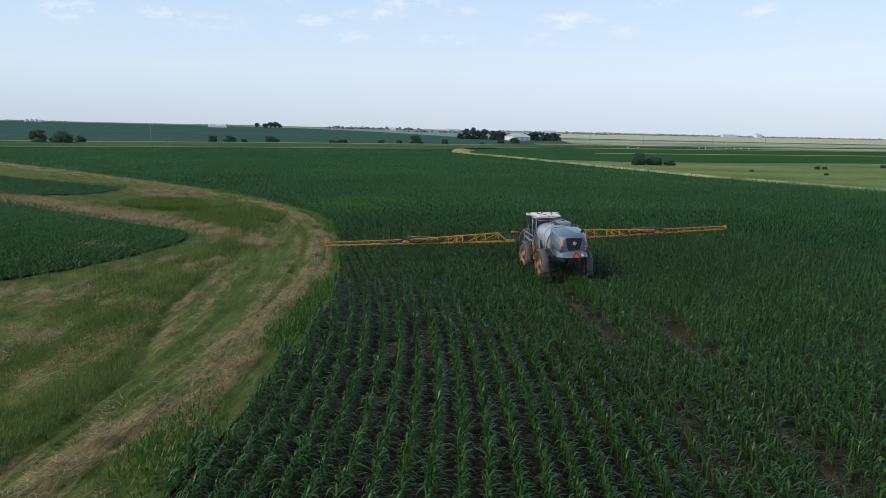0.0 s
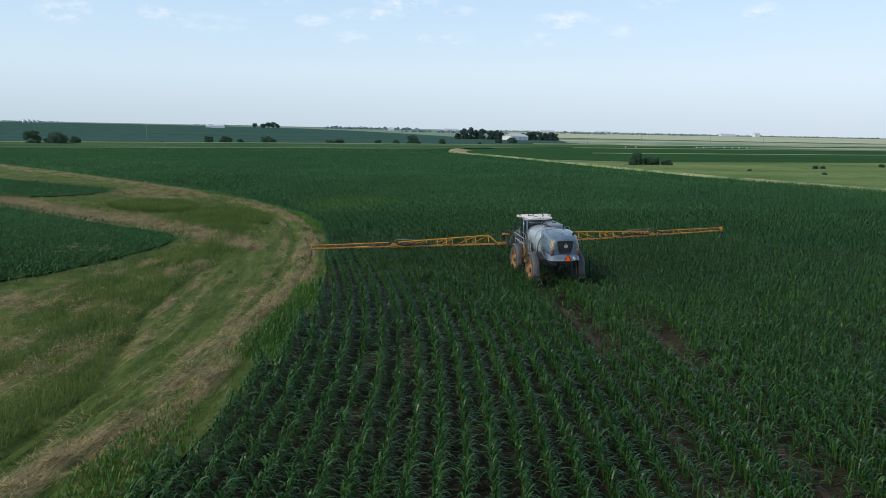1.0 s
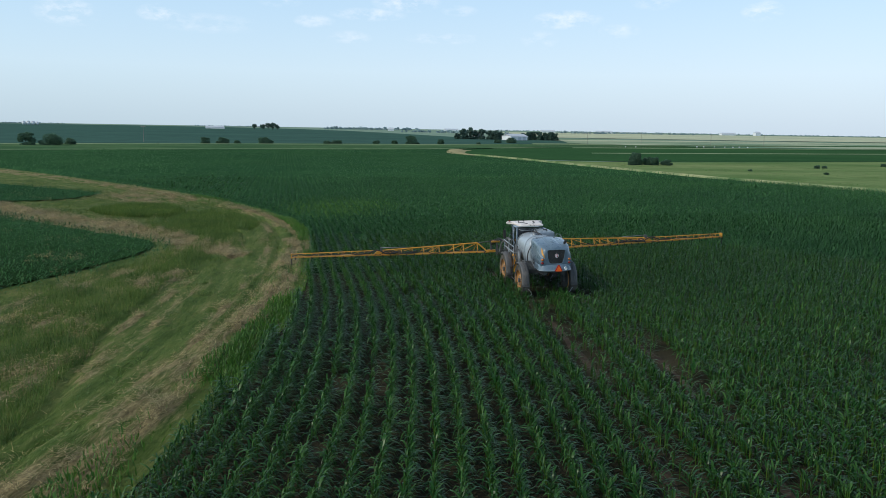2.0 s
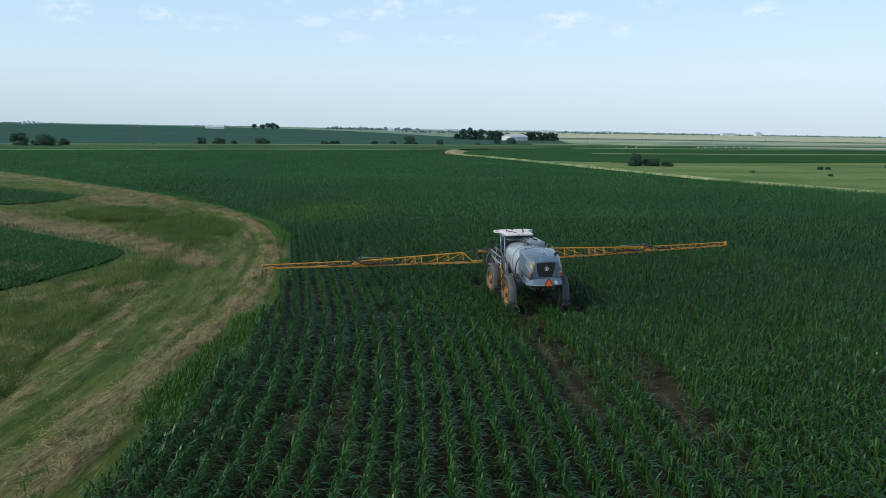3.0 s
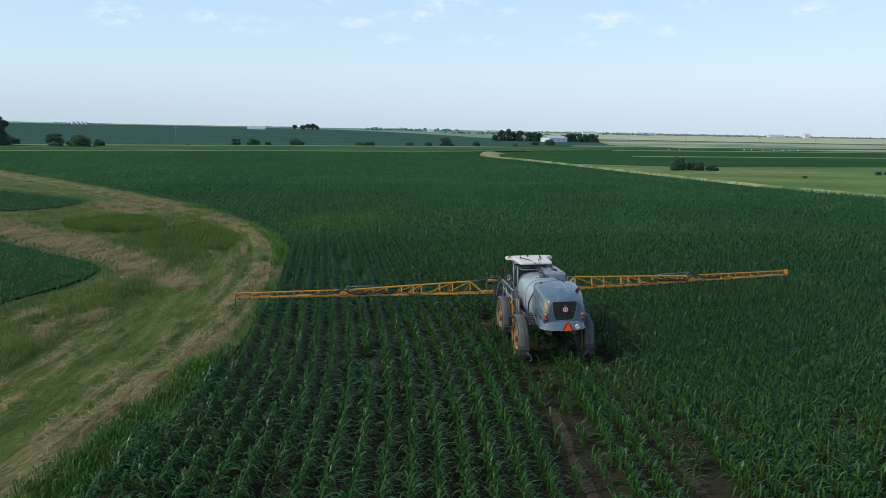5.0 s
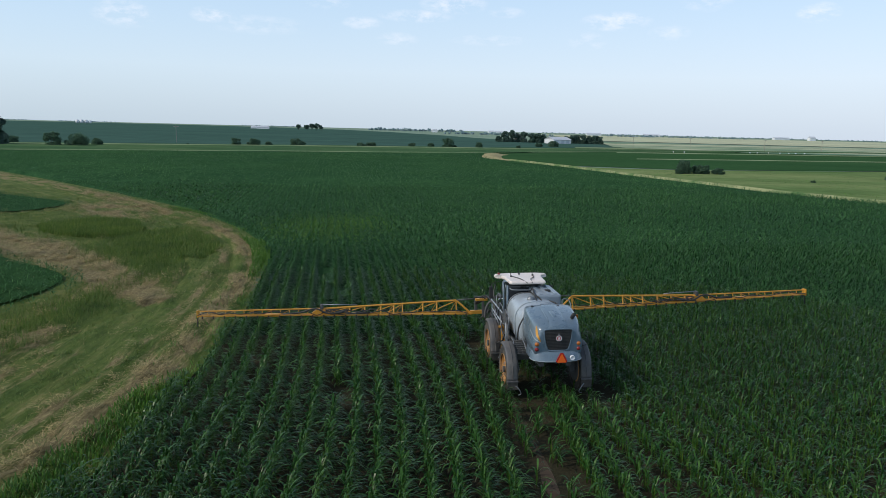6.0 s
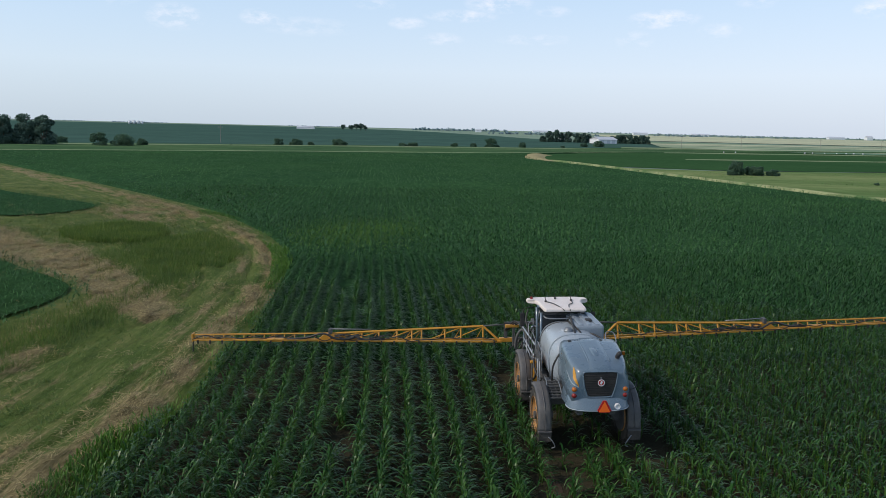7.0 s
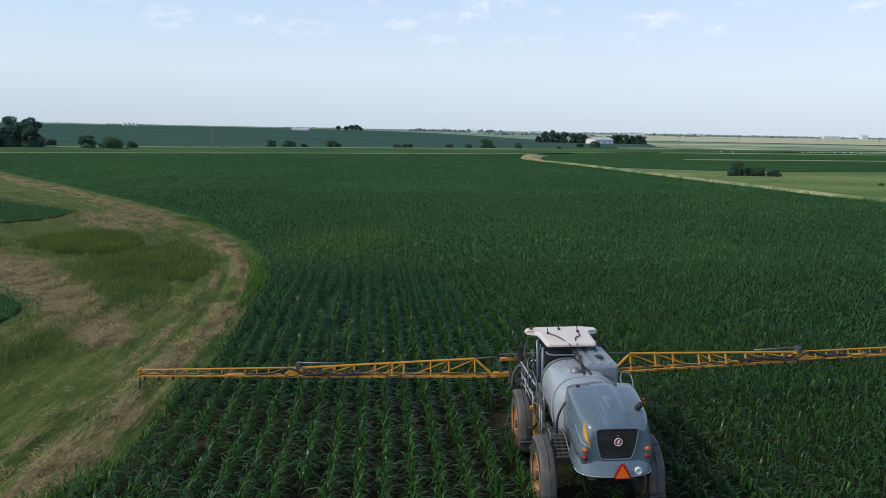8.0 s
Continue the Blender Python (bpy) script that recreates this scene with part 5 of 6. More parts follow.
# pumps and plumbing on the side under the tank
for lo, hi in (((-1.2, 2.2, 1.35), (-0.75, 2.7, 1.75)), ((-1.15, 3.2, 1.3), (-0.75, 3.8, 1.7)), ((0.7, 2.4, 1.35), (1.15, 3.6, 1.95)), ((-1.1, 3.9, 1.9), (-0.85, 4.4, 2.5))):
    part("side_box", bx(B(), lo, hi, 0.05), dark_grey, sprayer, "dark plumbing box")
for pts in ([(-1.15, 2.3, 1.7), (-1.3, 2.6, 2.1), (-1.2, 3.0, 2.3), (-1.1, 3.5, 2.0)], [(-1.2, 3.0, 1.5), (-1.35, 3.4, 1.9), (-1.25, 3.9, 2.2), (-1.1, 4.3, 2.4)], [(-1.0, 2.2, 1.5), (-1.25, 2.4, 1.3), (-1.2, 3.0, 1.2), (-1.1, 3.4, 1.4)]):
    part("hose", pipe(B(), pts, 0.035, 7), hose_black, sprayer, "black rubber hose", True)

for p, q in (((-1.30, 6.2, 2.55), (-1.13, 4.5, 2.36)), ((-1.31, 6.0, 2.22), (-1.22, 4.1, 2.05)), ((-1.28, 6.1, 2.5), (-1.28, 6.0, 1.6))):
    part("strut", bar(B(), p, q, 0.03, 8), tank_plastic, sprayer, "pale grey strut", True)
part("arch_hose", pipe(B(), [(-1.6, 6.1, 1.75), (-1.56, 6.05, 2.2), (-1.38, 6.0, 2.5), (-1.22, 5.9, 2.35), (-1.2, 5.8, 1.9)], 0.05, 8), guard_grey, sprayer, "thick grey arched hose", True)
part("boom_bracket", bx(B(), (-1.8, 7.45, 2.18), (-1.25, 7.58, 2.29), 0.02), yellow_paint, sprayer, "yellow bracket over the boom")
part("bracket_post", bx(B(), (-1.5, 7.46, 1.4), (-1.4, 7.56, 2.2), 0.02), dark_grey, sprayer)
# tangle of tubes and hoses between the tank and the front wheel
tr = random.Random(11)
for k in range(16):
    x, y, z = tr.uniform(-1.3, -1.0), tr.uniform(2.4, 6.6), tr.uniform(1.2, 1.9)
    pts = [(x, y, z)]
    for q in range(3):
        pts.append((pts[-1][0] + tr.uniform(-0.16, 0.16), pts[-1][1] + tr.uniform(0.05, 0.5), pts[-1][2] + tr.uniform(-0.4, 0.55)))
    part("hose" if k % 3 else "tube", pipe(B(), pts, tr.choice((0.02, 0.028, 0.04)), 6), hose_black if k % 3 else steel, sprayer, "black rubber hose" if k % 3 else "grey steel tube", True)
for k in range(5):
    x, y, z = tr.uniform(-1.6, -1.0), tr.uniform(6.3, 7.5), tr.uniform(1.3, 1.9)
    pts = [(x, y, z), (x + tr.uniform(-0.2, 0.2), y + tr.uniform(-0.2, 0.3), z + tr.uniform(0.25, 0.6)), (x + tr.uniform(-0.3, 0.3), y + 0.4, z + tr.uniform(0.1, 0.5)), (x + tr.uniform(-0.3, 0.3), y + 0.6, z - 0.1)]
    part("hose", pipe(B(), pts, tr.choice((0.018, 0.022, 0.026)), 6), hose_black, sprayer, "black rubber hose", True)
for y in (2.3, 2.6, 3.7, 4.85):
    part("tube", bar(B(), (-1.36, y, 1.2), (-1.36, y + 0.04, 2.45), 0.022, 7), steel, sprayer, "grey steel tube", True)
part("side_panel", bx(B(), (-1.24, 3.0, 1.85), (-1.2, 3.75, 2.45), 0.02), dark_grey, sprayer, "perforated dark side panel")
part("yellow_plate", bx(bx(B(), (-1.30, 3.82, 0.95), (-1.06, 3.9, 1.98), 0.02), (-1.44, 3.6, 1.96), (-1.0, 3.72, 2.04), 0.015), yellow_paint, sprayer, "yellow upright plate")

# ---- boom ----
boom = new("boom")
boom.parent = sprayer
boom.matrix_basis = pose(0, 0, 0.40, 0, -0.95, -1.0)
tagged(boom, "wide amber yellow lattice boom with black hoses")
BY = 7.9      # ahead of the rear bumper
part("centre_frame", bx(bx(bx(bx(B(), (-1.9, BY - 0.06, 1.12), (1.9, BY + 0.06, 1.26), 0.02), (-1.9, BY - 0.06, 1.80), (1.9, BY + 0.06, 1.92), 0.02), (-1.9, BY - 0.06, 1.1), (-1.76, BY + 0.06, 1.92), 0.02), (1.76, BY - 0.06, 1.1), (1.9, BY + 0.06, 1.92), 0.02), dark_grey, boom, "dark steel centre frame")
for sx in (-1, 1):
    part("frame_foot", bx(B(), (sx * 1.55, BY - 0.075, 1.10), (sx * 2.1, BY + 0.075, 1.27), 0.02), yellow_paint, boom, "yellow frame foot")
for sx in (-1, 1):
    part("lift_arm", bx(B(), (sx * 0.75 - 0.06, 6.4, 1.5), (sx * 0.75 + 0.06, BY, 1.62), 0.02), dark_grey, boom, "dark lift arm")
    part("lift_arm", bx(B(), (sx * 0.75 - 0.06, 6.4, 1.95), (sx * 0.75 + 0.06, BY, 2.05), 0.02), dark_grey, boom, "dark lift arm")
    part("lift_tower", bx(B(), (sx * 0.75 - 0.1, 6.3, 1.4), (sx * 0.75 + 0.1, 6.5, 2.2), 0.03), dark_grey, boom, "dark lift tower")
    part("cylinder", bar(B(), (sx * 0.95, 6.5, 2.1), (sx * 0.95, BY - 0.1, 1.3), 0.045, 10), chrome, boom, "steel cylinder", True)
    for k in range(3):
        part("hose", pipe(B(), [(sx * (1.0 + 0.09 * k), 6.2 + 0.1 * k, 1.75), (sx * (1.2 + 0.1 * k), 6.7, 1.98 + 0.06 * k), (sx * (1.4 + 0.08 * k), 7.3, 2.0 + 0.05 * k), (sx * (1.75 + 0.06 * k), BY - 0.1, 1.6)], 0.026, 7), hose_black, boom, "black hose bundle", True)


def wing(sx):
    """One half of the boom: a deep inner lattice, a knuckle and a slender outer lattice."""
    k_in, k_out, tip = 2.0, 9.05, 14.75
    low = 1.14

    def top(x):
        return float(np.interp(x, [2.75, 9.05], [1.74, 1.41]))
    w = new("wing")
    w.parent = sprayer
    # the arms are swung a little ahead of the centre frame
    w.matrix_basis = boom.matrix_basis @ Matrix.Translation((sx * 2, BY, 0)) @ pose(0, 0, 0, 0, 0, 3.5 if sx > 0 else -5.0) @ Matrix.Translation((-sx * 2, -BY, 0)) @ pose(0, 0, 0, 0, -0.42 if sx > 0 else 0.35, 0)
    tagged(w, "yellow lattice boom wing")
    for y in (BY - 0.16, BY + 0.16):
        part("lower_chord", bx(B(), (sx * k_in, y - 0.035, low - 0.035), (sx * k_out, y + 0.035, low + 0.035), 0.01), yellow_paint, w)
    bm = B()
    a, b = (sx * 2.75, BY, top(2.75)), (sx * k_out, BY, top(k_out))
    bar(bm, a, b, 0.042, 8)
    part("upper_chord", bm, yellow_paint, w)
    part("root_brace", bar(B(), (sx * 2.75, BY, 1.74), (sx * 2.08, BY - 0.1, low), 0.045, 8), yellow_paint, w)
    part("fold_cylinder", bar(B(), (sx * 2.75, BY, 1.74), (sx * 1.8, BY, 1.82), 0.032, 10), dark_grey, w, "dark fold cylinder", True)
    xs = [2.75, 3.65, 4.30, 5.25, 5.65, 6.25, 7.0, 7.7, 8.4]
    for i, x in enumerate(xs):
        part("upright", bar(B(), (sx * x, BY, top(x) - 0.02), (sx * x, BY - 0.16, low), 0.034, 6), yellow_paint, w)
        nx = xs[i + 2] - 0.2 if i + 2 < len(xs) else k_out
        if i % 3 != 2:
            part("diagonal", bar(B(), (sx * x, BY, top(x) - 0.02), (sx * nx, BY - 0.12, low + 0.02), 0.022, 6), yellow_paint, w)
        part("brace", bar(B(), (sx * x, BY, top(x) - 0.02), (sx * (x + 0.3), BY + 0.16, low), 0.018, 6), yellow_paint, w)
        part("cross_tie", bar(B(), (sx * x, BY - 0.16, low), (sx * x, BY + 0.16, low), 0.022, 6), yellow_paint, w)
    # knuckle
    bm = B()
    pts = [(-0.55, 1.08), (0.45, 1.08), (0.45, 1.2), (0.15, 1.42), (-0.2, 1.42), (-0.55, 1.22)]
    f = [bm.verts.new((sx * (k_out + x), BY - 0.12, z)) for x, z in pts]
    g = [bm.verts.new((sx * (k_out + x), BY + 0.12, z)) for x, z in pts]
    bm.faces.new(f), bm.faces.new(g[::-1])
    for k in range(6):
        bm.faces.new((f[k], f[k - 1], g[k - 1], g[k]))
    part("knuckle", bm, yellow_paint, w, "solid yellow hinge plate")
    part("knuckle_arm", bx(B(), (sx * (k_out - 0.05) - 0.07, BY - 0.14, 1.4), (sx * (k_out - 0.05) + 0.07, BY + 0.14, 1.62), 0.03), dark_grey, w)
    part("knuckle_rod", bar(B(), (sx * (k_out - 0.05), BY, 1.6), (sx * (k_out - 1.7), BY + 0.02, 1.58), 0.022, 8), steel, w, "pale grey rod", True)
    # outer lattice
    for y, z in ((BY - 0.1, low), (BY + 0.1, low)):
        part("lower_chord", bx(B(), (sx * k_out, y - 0.03, z - 0.03), (sx * tip, y + 0.03, z + 0.03), 0.008), yellow_paint, w)
    part("upper_chord", bar(B(), (sx * (k_out + 0.1), BY, 1.42), (sx * tip, BY, 1.34), 0.032, 8), yellow_paint, w)
    n = 13
    for k in range(n):
        x = k_out + 0.6 + k * (tip - k_out - 0.63) / (n - 1)
        part("upright", bar(B(), (sx * x, BY, 1.36), (sx * x, BY - 0.1, low), 0.020, 6), yellow_paint, w)
        if k < n - 1 and k % 2 == 0:
            part("diagonal", bar(B(), (sx * x, BY, 1.36), (sx * (x + 0.42), BY + 0.1, low), 0.016, 6), yellow_paint, w)
    part("breakaway", bx(B(), (sx * 11.3 - 0.35, BY - 0.13, 1.08), (sx * 11.3 + 0.35, BY + 0.13, 1.2), 0.03), yellow_paint, w)
    part("tip_plate", bx(B(), (sx * tip - 0.03, BY - 0.14, 1.08), (sx * tip + 0.03, BY + 0.14, 1.4), 0.01), yellow_paint, w)
    part("tip_drop", bar(B(), (sx * (tip + 0.02), BY, 1.1), (sx * (tip + 0.06), BY, 0.62), 0.03, 6), black, w, "dark hanging tip guide")
    # hoses and nozzle bodies
    pts = [(sx * (2.2 + k * 0.5), BY - 0.2 + 0.05 * rng.normal(), low + 0.12 + 0.06 * rng.normal()) for k in range(26)]
    part("boom_hose", pipe(B(), pts, 0.02, 6), hose_black, w, "black spray hose", True)
    pts = [(sx * (4.8 + k * 0.45), BY + 0.12 + 0.05 * rng.normal(), low + 0.16 + 0.06 * rng.normal()) for k in range(21)]
    part("boom_hose", pipe(B(), pts, 0.018, 6), hose_black, w, "black spray hose", True)
    part("boom_hose", pipe(B(), [(sx * (k_out - 1.1), BY - 0.2, 1.3), (sx * (k_out - 0.4), BY - 0.3, 1.25), (sx * (k_out + 0.2), BY - 0.32, 1.5), (sx * (k_out + 0.9), BY - 0.26, 1.3), (sx * (k_out + 1.7), BY - 0.2, 1.24)], 0.04, 7), hose_black, w, "black hose loop at the hinge", True)
    for k in range(4):
        pts = [(sx * (k_out - 2.3 + q * 0.36 + rng.uniform(-0.1, 0.1)), BY - 0.17 + rng.uniform(-0.09, 0.09), low + 0.1 + rng.uniform(-0.05, 0.17)) for q in range(7)]
        part("boom_hose", pipe(B(), pts, 0.024, 6), hose_black, w, "black hose bundle beside the hinge", True)
    x = 2.3
    while x < tip:
        part("nozzle", bx(B(), (sx * x - 0.03, BY - 0.24, low - 0.12), (sx * x + 0.03, BY - 0.18, low + 0.02), 0.01), black, w)
        x += 0.508


wing(-1), wing(1)


# ---- trees, bushes and farm ----
def foliage(clumps, per, leaf, seed):
    """Leaf sprays gathered in clumps: arrays for one mesh."""
    r = np.random.default_rng(seed)
    C = np.array([c[:3] for c in clumps], float)
    R = np.array([c[3] for c in clumps], float)
    idx = np.repeat(np.arange(len(C)), per)
    n = len(idx)
    d = r.normal(0, 1, (n, 3))
    d /= np.linalg.norm(d, axis=1)[:, None]
    p = C[idx] + d * (R[idx] * r.uniform(0.45, 1.05, n) ** 0.7)[:, None] * np.array([1, 1, 0.85])
    a, b = r.normal(0, 1, (n, 3)), r.normal(0, 1, (n, 3))
    a /= np.linalg.norm(a, axis=1)[:, None]
    b -= a * (a * b).sum(1)[:, None]
    b /= np.linalg.norm(b, axis=1)[:, None]
    s = (leaf * r.uniform(0.6, 1.3, n))[:, None]
    v = np.stack([p - a * s, p - b * s * 0.55, p + a * s, p + b * s * 0.55], 1).reshape(-1, 3)
    v[:, 2] = np.maximum(v[:, 2], 0.02)
    return v, np.full(n, 4), np.arange(4 * n)


def tree(name, x, y, h, w, seed, label, category="tree", trunk=0.25, per=70, material=None, leaf=0.0):
    r = random.Random(seed)
    base = tagged(new(name), label, category)
    base.matrix_world = pose(x, y, float(land(x, y)) + 0.02, 0, 0, r.uniform(0, 360))
    th = h * trunk
    clumps = []
    n = max(10, int(12 * w / max(h, 1) + 5))
    for k in range(n):
        a, q = r.uniform(0, 6.283), math.sqrt(r.random())
        zc = th + (h - th) * r.uniform(0.1, 0.84)
        room = 1 - 0.55 * ((zc - th) / (h - th) - 0.35) ** 2 * 2
        clumps.append((math.cos(a) * q * w * 0.40 * room, math.sin(a) * q * w * 0.40 * room, zc, (0.13 + 0.1 * r.random()) * min(w, h * 1.3)))
    clumps.append((0, 0, h * 0.84, 0.16 * h))
    if trunk < 0.1:
        clumps += [(math.cos(q) * w * 0.28, math.sin(q) * w * 0.28, h * 0.14, 0.2 * min(w, h)) for q in (0.4, 1.7, 2.9, 4.2, 5.4)]
    v, s, c = foliage(clumps, per, leaf or 0.075 * h ** 0.6 + 0.08, seed)
    crown = mesh_ob("crown", v, s, c, material or tree_leaf)
    crown.parent = base
    bm = bmesh.new()
    rings = []
    tr = 0.028 * h + 0.03
    for k in range(5):
        z = k / 4 * h * 0.7
        q = tr * (1 - 0.75 * k / 4) * (1.35 if k == 0 else 1)
        rings.append([(q * math.cos(t) + 0.05 * k * math.sin(seed), q * math.sin(t), z) for t in [6.283 * j / 7 for j in range(7)]])
    loft(bm, rings)
    for cx, cy, cz, cr in clumps[:6]:
        pipe(bm, [(0, 0, max(0.1, min(th * 0.9, cz * 0.5))), (cx * 0.5, cy * 0.5, cz * 0.72), (cx, cy, cz)], tr * 0.32, 5)
    part("trunk", bm, bark, base, "", True)
    return base


BUSHES = [(-124, 247, 5.6, 6.3), (-117, 250, 5.1, 8.8), (-114, 260, 3.3, 4.3), (-91, 298, 1.0, 2.4), (-73, 309, 3.5, 4.5), (-66, 313, 3.5, 6.5), (-60, 316, 2.2, 3.8), (-48, 323, 4.1, 7.7), (-19, 329, 2.5, 5.6), (-14, 332, 2.8, 6.2),
          (6, 354, 2.4, 4.2), (16, 360, 2.4, 3.9), (25, 365, 5.2, 7.7), (29, 368, 1.5, 2.8), (43, 375, 3.2, 4.1), (67, 389, 1.6, 3.0), (91, 449, 2.3, 6.0), (102, 456, 3.8, 8.5), (-160, 292, 2.8, 6.1)]
for i, (x, y, h, w) in enumerate(BUSHES):
    bush = tree("bush", x, y, h, w, 20 + i, "dark green rounded bush on the grassy lane", "bush", 0.02, 100, bush_leaf)
    bush["group"] = "bushes along the grassy lane"
for i, (x, y, h, w) in enumerate([(-144, 248, 11.6, 9.0), (-149, 245, 11.8, 9.0), (-155, 242, 11.2, 9.0), (-161, 237, 11.6, 9.0), (-142, 244, 8.5, 7.0), (-168, 232, 11.0, 9.0)]):
    clump = tree("tree", x, y, h, w, 60 + i, "tall dense dark tree in a clump beyond the corn", "tree", 0.05, 240)
    clump["group"] = "trees in the clump beyond the corn"
for i, (x, y, h, w) in enumerate([(69.8, 160, 3.4, 3.9), (67.6, 158, 1.1, 2.3), (74.2, 160, 2.2, 5.2), (78.4, 159, 1.6, 3.6)]):
    tree("bush", x, y, h, w, 80 + i, "wind-shaped green bush on the pasture's edge", "bush", 0.03, 180, bush_leaf)
for i, (x, y, h, w) in enumerate([(95, 615, 9.5, 8), (101, 615, 10.8, 8), (106, 618, 8.5, 6), (111, 613, 9.5, 7), (90, 617, 5, 6), (118, 612, 8.2, 7.5), (124, 610, 8.6, 8), (128, 612, 7.5, 5), (150, 616, 6.0, 6), (154, 614, 7.0, 7), (158, 613, 7.6, 7),
                                  (163, 611, 7.6, 7.5), (168, 610, 7.2, 7.5), (173, 608, 7.4, 7.5), (177, 607, 6.4, 6)]):
    belt = tree("tree", x, y, h, w, 100 + i, "dark green shelter-belt tree by the farm", "tree", 0.08, 90, None, 0.6)
    belt["group"] = "shelter-belt trees at the farm"
for i, (x, y, h, w) in enumerate([(118, 150, 0.9, 1.8), (121, 151, 0.7, 1.5), (150, 165, 0.9, 2.2), (100, 120, 0.5, 1.4), (165, 172, 0.9, 1.8), (88, 132, 0.5, 1.2)]):
    tree("shrub", x, y, h, w, 160 + i, "small scrubby bush in the pasture", "shrub", 0.03, 50, bush_leaf)
# trees standing far off on the rise
for i, (x, y, h, w) in enumerate([(-190, 1532, 12, 11), (-173, 1534, 11, 12), (-163, 1535, 14, 13), (-154, 1536, 15, 14), (-144, 1537, 11, 12)]):
    tree("tree", x, y, h, w, 130 + i, "far dark tree on the rise", "tree", 0.25, 60, None, 1.0)


def far_wood(name, x0, y0, x1, y1, h, n, seed, label):
    r = random.Random(seed)
    clumps = []
    for k in range(n):
        t = (k + r.random()) / n
        hh = 0.5 * h * r.uniform(0.45, 1.0)
        clumps.append((x0 + (x1 - x0) * t, y0 + (y1 - y0) * t + r.uniform(-20, 20), hh * 0.45, hh * 0.55))
        clumps.append((x0 + (x1 - x0) * t + r.uniform(-h, h), y0 + (y1 - y0) * t, hh * 0.25, hh * 0.4))
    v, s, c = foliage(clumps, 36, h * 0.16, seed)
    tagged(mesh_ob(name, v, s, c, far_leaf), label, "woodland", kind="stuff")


# distance haze is painted into this pale blue-grey leaf colour
far_leaf = leafy("haze-tinted far foliage", (0.25, 0.36, 0.42), (0.30, 0.41, 0.47), (0.35, 0.46, 0.52), 0.8, 0.1)
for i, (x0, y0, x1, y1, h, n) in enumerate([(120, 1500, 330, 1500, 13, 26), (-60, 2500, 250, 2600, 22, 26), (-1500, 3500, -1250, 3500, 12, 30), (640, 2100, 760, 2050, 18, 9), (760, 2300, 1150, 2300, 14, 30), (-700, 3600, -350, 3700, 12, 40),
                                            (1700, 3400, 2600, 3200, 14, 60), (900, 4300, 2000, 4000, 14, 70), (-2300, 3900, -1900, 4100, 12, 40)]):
    far_wood("far_woodland", x0, y0, x1, y1, h, n, 200 + i, "line of woodland on the horizon, haze painted in")

# farm shed
shed = tagged(new("farm_shed"), "long white metal farm shed with a pale pitched roof", "shed")
shed.matrix_world = pose(137, 596, 0, 0, 0, 28)
part("wall", bx(B(), (-9.5, -6, 0), (9.5, 6, 3.4), 0.05), white_metal, shed)
bm = B()
loft(bm, [[(-9.9, -6.6, 3.35), (-9.9, 0, 5.6), (-9.9, 6.6, 3.35), (-9.9, 6.6, 3.15), (-9.9, 0, 5.4), (-9.9, -6.6, 3.15)], [(9.9, -6.6, 3.35), (9.9, 0, 5.6), (9.9, 6.6, 3.35), (9.9, 6.6, 3.15), (9.9, 0, 5.4), (9.9, -6.6, 3.15)]])
part("roof", bm, roof_metal, shed, "pale grey metal roof")
for sx in (-1, 1):
    bm = B()
    f = [bm.verts.new((sx * 9.4, y, z)) for y, z in ((-6, 3.3), (6, 3.3), (0, 5.4))]
    bm.faces.new(f)
    bmesh.ops.solidify(bm, geom=bm.faces[:], thickness=0.1)
    part("gable", bm, white_metal, shed)
for x in (-6, 0.5, 6):
    part("door", bx(B(), (x - 1.6, -6.06, 0), (x + 1.6, -5.98, 2.8), 0.01), roof_metal, shed, "pale sliding door")
# house between the trees
house = tagged(new("farmhouse"), "small white farmhouse half hidden by trees", "house")
house.matrix_world = pose(109, 622, 0, 0, 0, 10)
part("wall", bx(B(), (-4, -3.5, 0), (4, 3.5, 4.2), 0.05), white_metal, house)
bm = B()
loft(bm, [[(-4.4, -4, 4.1), (-4.4, 0, 7), (-4.4, 4, 4.1)], [(4.4, -4, 4.1), (4.4, 0, 7), (4.4, 4, 4.1)]])
part("roof", bm, dark_grey, house)
for x in (-2, 1.6):
    part("window", bx(B(), (x - 0.5, -3.56, 1.6), (x + 0.5, -3.48, 3.0), 0.01), cab_glass, house)


def silo(x, y, r, h):
    s = tagged(new("grain_bin"), "round white metal grain bin far away", "grain bin", "grain bins")
    s.matrix_world = pose(x, y, 0)
    bm = B()
    bmesh.ops.create_cone(bm, cap_ends=True, segments=20, radius1=r, radius2=r, depth=h, matrix=Matrix.Translation((0, 0, h / 2)))
    part("body", bm, white_metal, s, "", True)
    bm = B()
    bmesh.ops.create_cone(bm, cap_ends=True, segments=20, radius1=r * 1.05, radius2=r * 0.1, depth=h * 0.3, matrix=Matrix.Translation((0, 0, h * 1.15)))
    part("roof", bm, roof_metal, s)


for x, y, r, h in [(-902, 2211, 5, 8), (-891, 2214, 5, 8.5), (-880, 2218, 5, 8), (-870, 2220, 4, 7)]:
    silo(x, y, r, h)


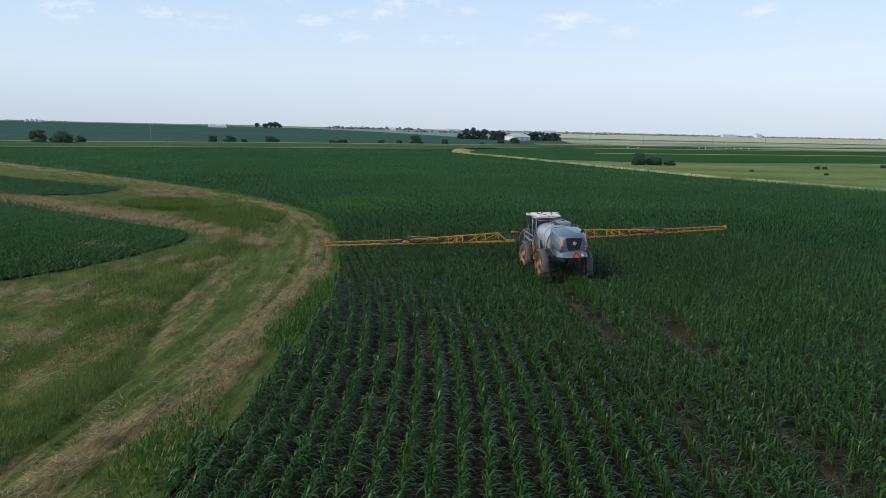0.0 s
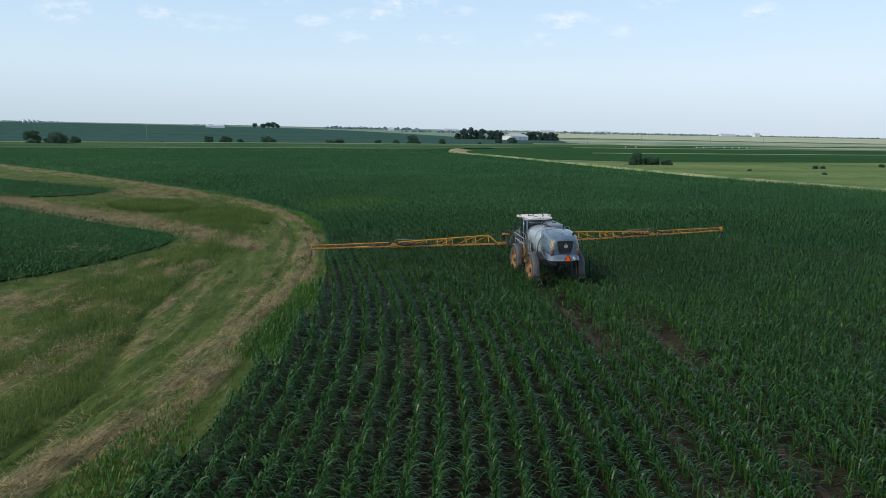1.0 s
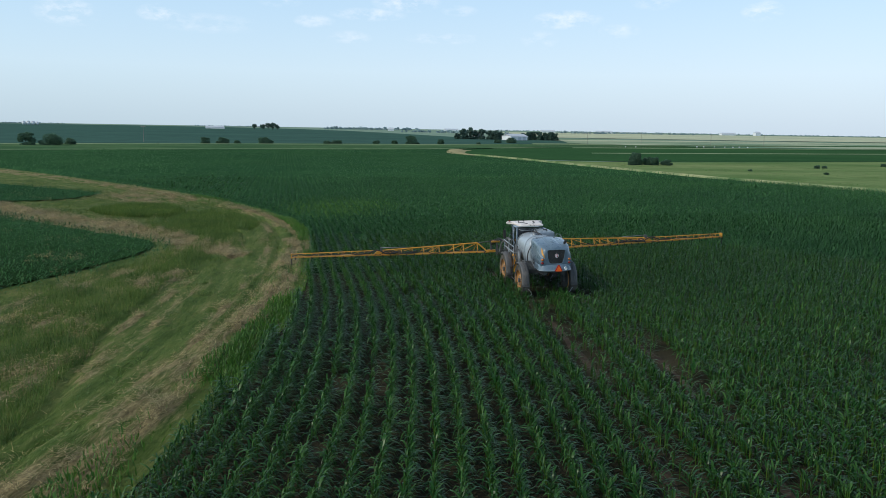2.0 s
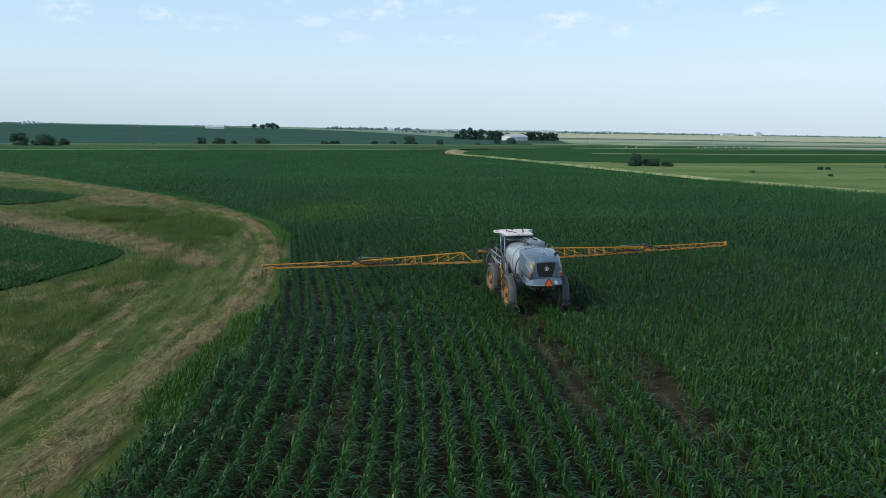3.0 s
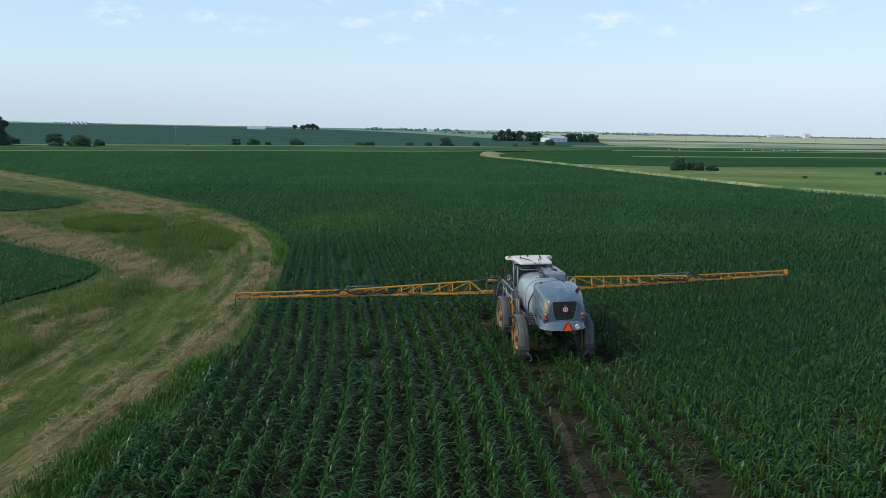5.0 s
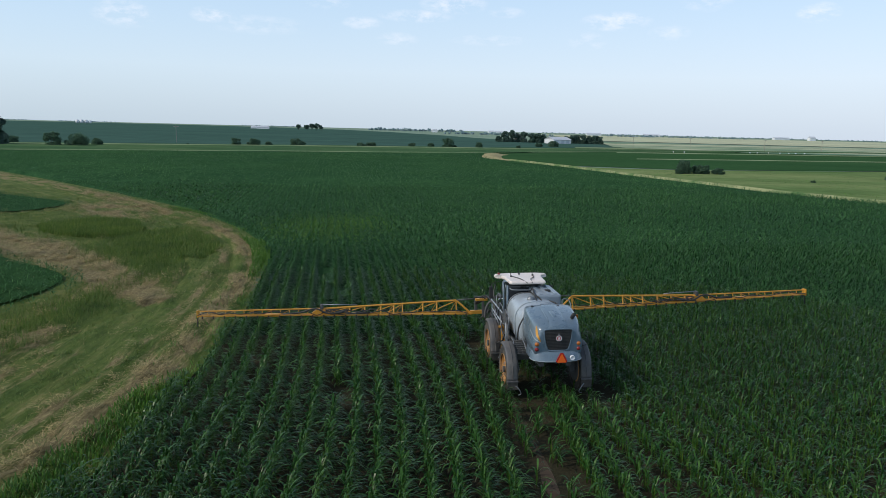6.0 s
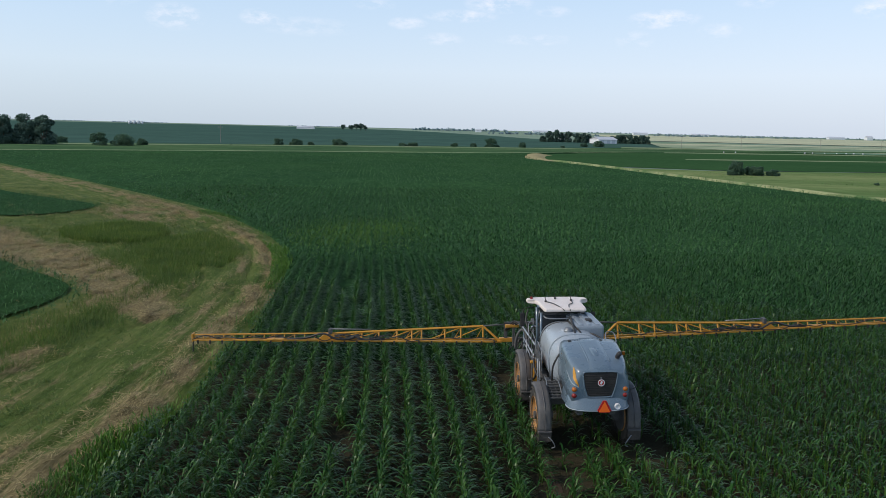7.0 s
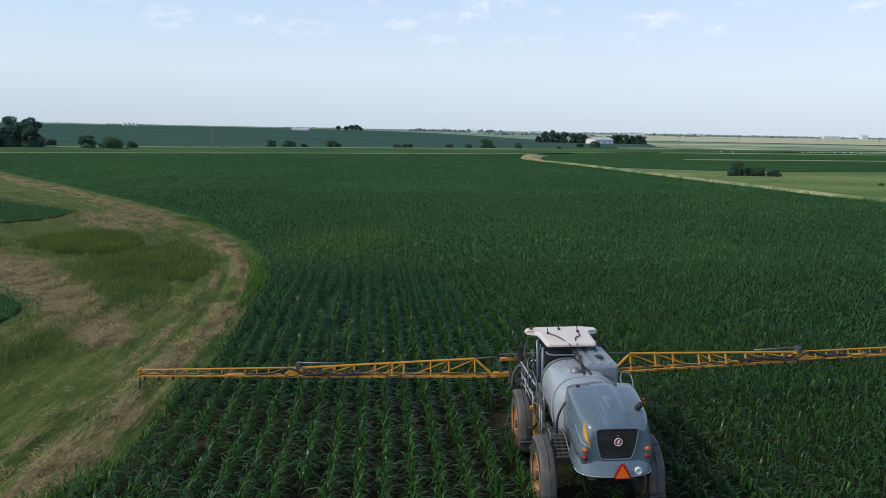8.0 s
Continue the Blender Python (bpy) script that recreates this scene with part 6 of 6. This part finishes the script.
def barn(x, y, w, d, h, rz, label):
    s = tagged(new("barn"), label, "barn")
    s.matrix_world = pose(x, y, 0, 0, 0, rz)
    part("wall", bx(B(), (-w / 2, -d / 2, 0), (w / 2, d / 2, h * 0.6), 0.05), white_metal, s)
    bm = B()
    loft(bm, [[(-w / 2, -d / 2 - 0.4, h * 0.6), (-w / 2, 0, h), (-w / 2, d / 2 + 0.4, h * 0.6)], [(w / 2, -d / 2 - 0.4, h * 0.6), (w / 2, 0, h), (w / 2, d / 2 + 0.4, h * 0.6)]])
    part("roof", bm, roof_metal, s)


for x, y, w, d, h, rz in ((-283, 1660, 26, 14, 6, 0), (-310, 1700, 12, 10, 6, 0), (700, 2500, 50, 20, 9, 0), (330, 2300, 45, 20, 8, 0), (1480, 2700, 60, 20, 10, 0), (1590, 2680, 22, 20, 16, 0), (940, 2600, 60, 20, 9, 0), (120, 2000, 16, 10, 8, 0)):
    barn(x, y, w, d, h, rz, "pale farm building near the horizon")


def pole(x, y, h):
    s = tagged(new("utility_pole"), "thin wooden utility pole with a cross-arm", "utility pole", "utility poles")
    s.matrix_world = pose(x, y, 0)
    part("post", bar(B(), (0, 0, 0), (0, 0, h), 0.1, 8), wood_pole, s)
    part("cross_arm", bx(B(), (-1.2, -0.08, h - 0.9), (1.2, 0.08, h - 0.7), 0.02), wood_pole, s)


for x, y in ((245, 455), (300, 480), (150, 440), (200, 470), (-110, 350)):
    pole(x, y, 8.5)


def hive(x, y, k):
    s = tagged(new("white_tank"), "small white tank standing in the far field", "tank", "white tanks in the field")
    s.matrix_world = pose(x, y, 0.3)
    part("body", bx(B(), (-0.6 * k, -0.3, 0), (0.6 * k, 0.3, 0.5), 0.1), white_metal, s)
    part("cap", bx(B(), (-0.12, -0.12, 0.5), (0.12, 0.12, 0.58), 0.03), roof_metal, s)


for x, y, k in ((205, 395, 0.6), (211, 398, 0.4), (219, 400, 0.3), (226, 400, 0.35), (232, 401, 0.5), (238, 404, 0.65), (243, 403, 0.6), (150, 372, 0.3), (157, 374, 0.3)):
    hive(x, y, k)

# rough grass standing in the pasture
n = 12000
t_, k_ = rng.uniform(90, 285, n), rng.uniform(0.02, 1, n) ** 1.3
q = RIGHT[t_.astype(int)] + side[t_.astype(int)] * (2 + 70 * k_[:, None])
ok = (field_noise(q[:, 0], q[:, 1], 0.05, 0.05, 31.0) > -0.02) & (q[:, 1] < 176)
q = q[ok]
n = len(q)
r_ = rng.uniform(0.5, 1.2, n)
tagged(leaves("pasture_tufts", np.column_stack([q, land(q[:, 0], q[:, 1]) + 0.04]), rng.uniform(0, 6.283, n), rng.uniform(0.2, 0.45, n), r_, np.sin(r_) * rng.uniform(0.4, 1.0, n),
              rng.uniform(0.08, 0.2, n), weed_leaf, 2), "rough green grass tufts in the pasture", "grass", kind="stuff")
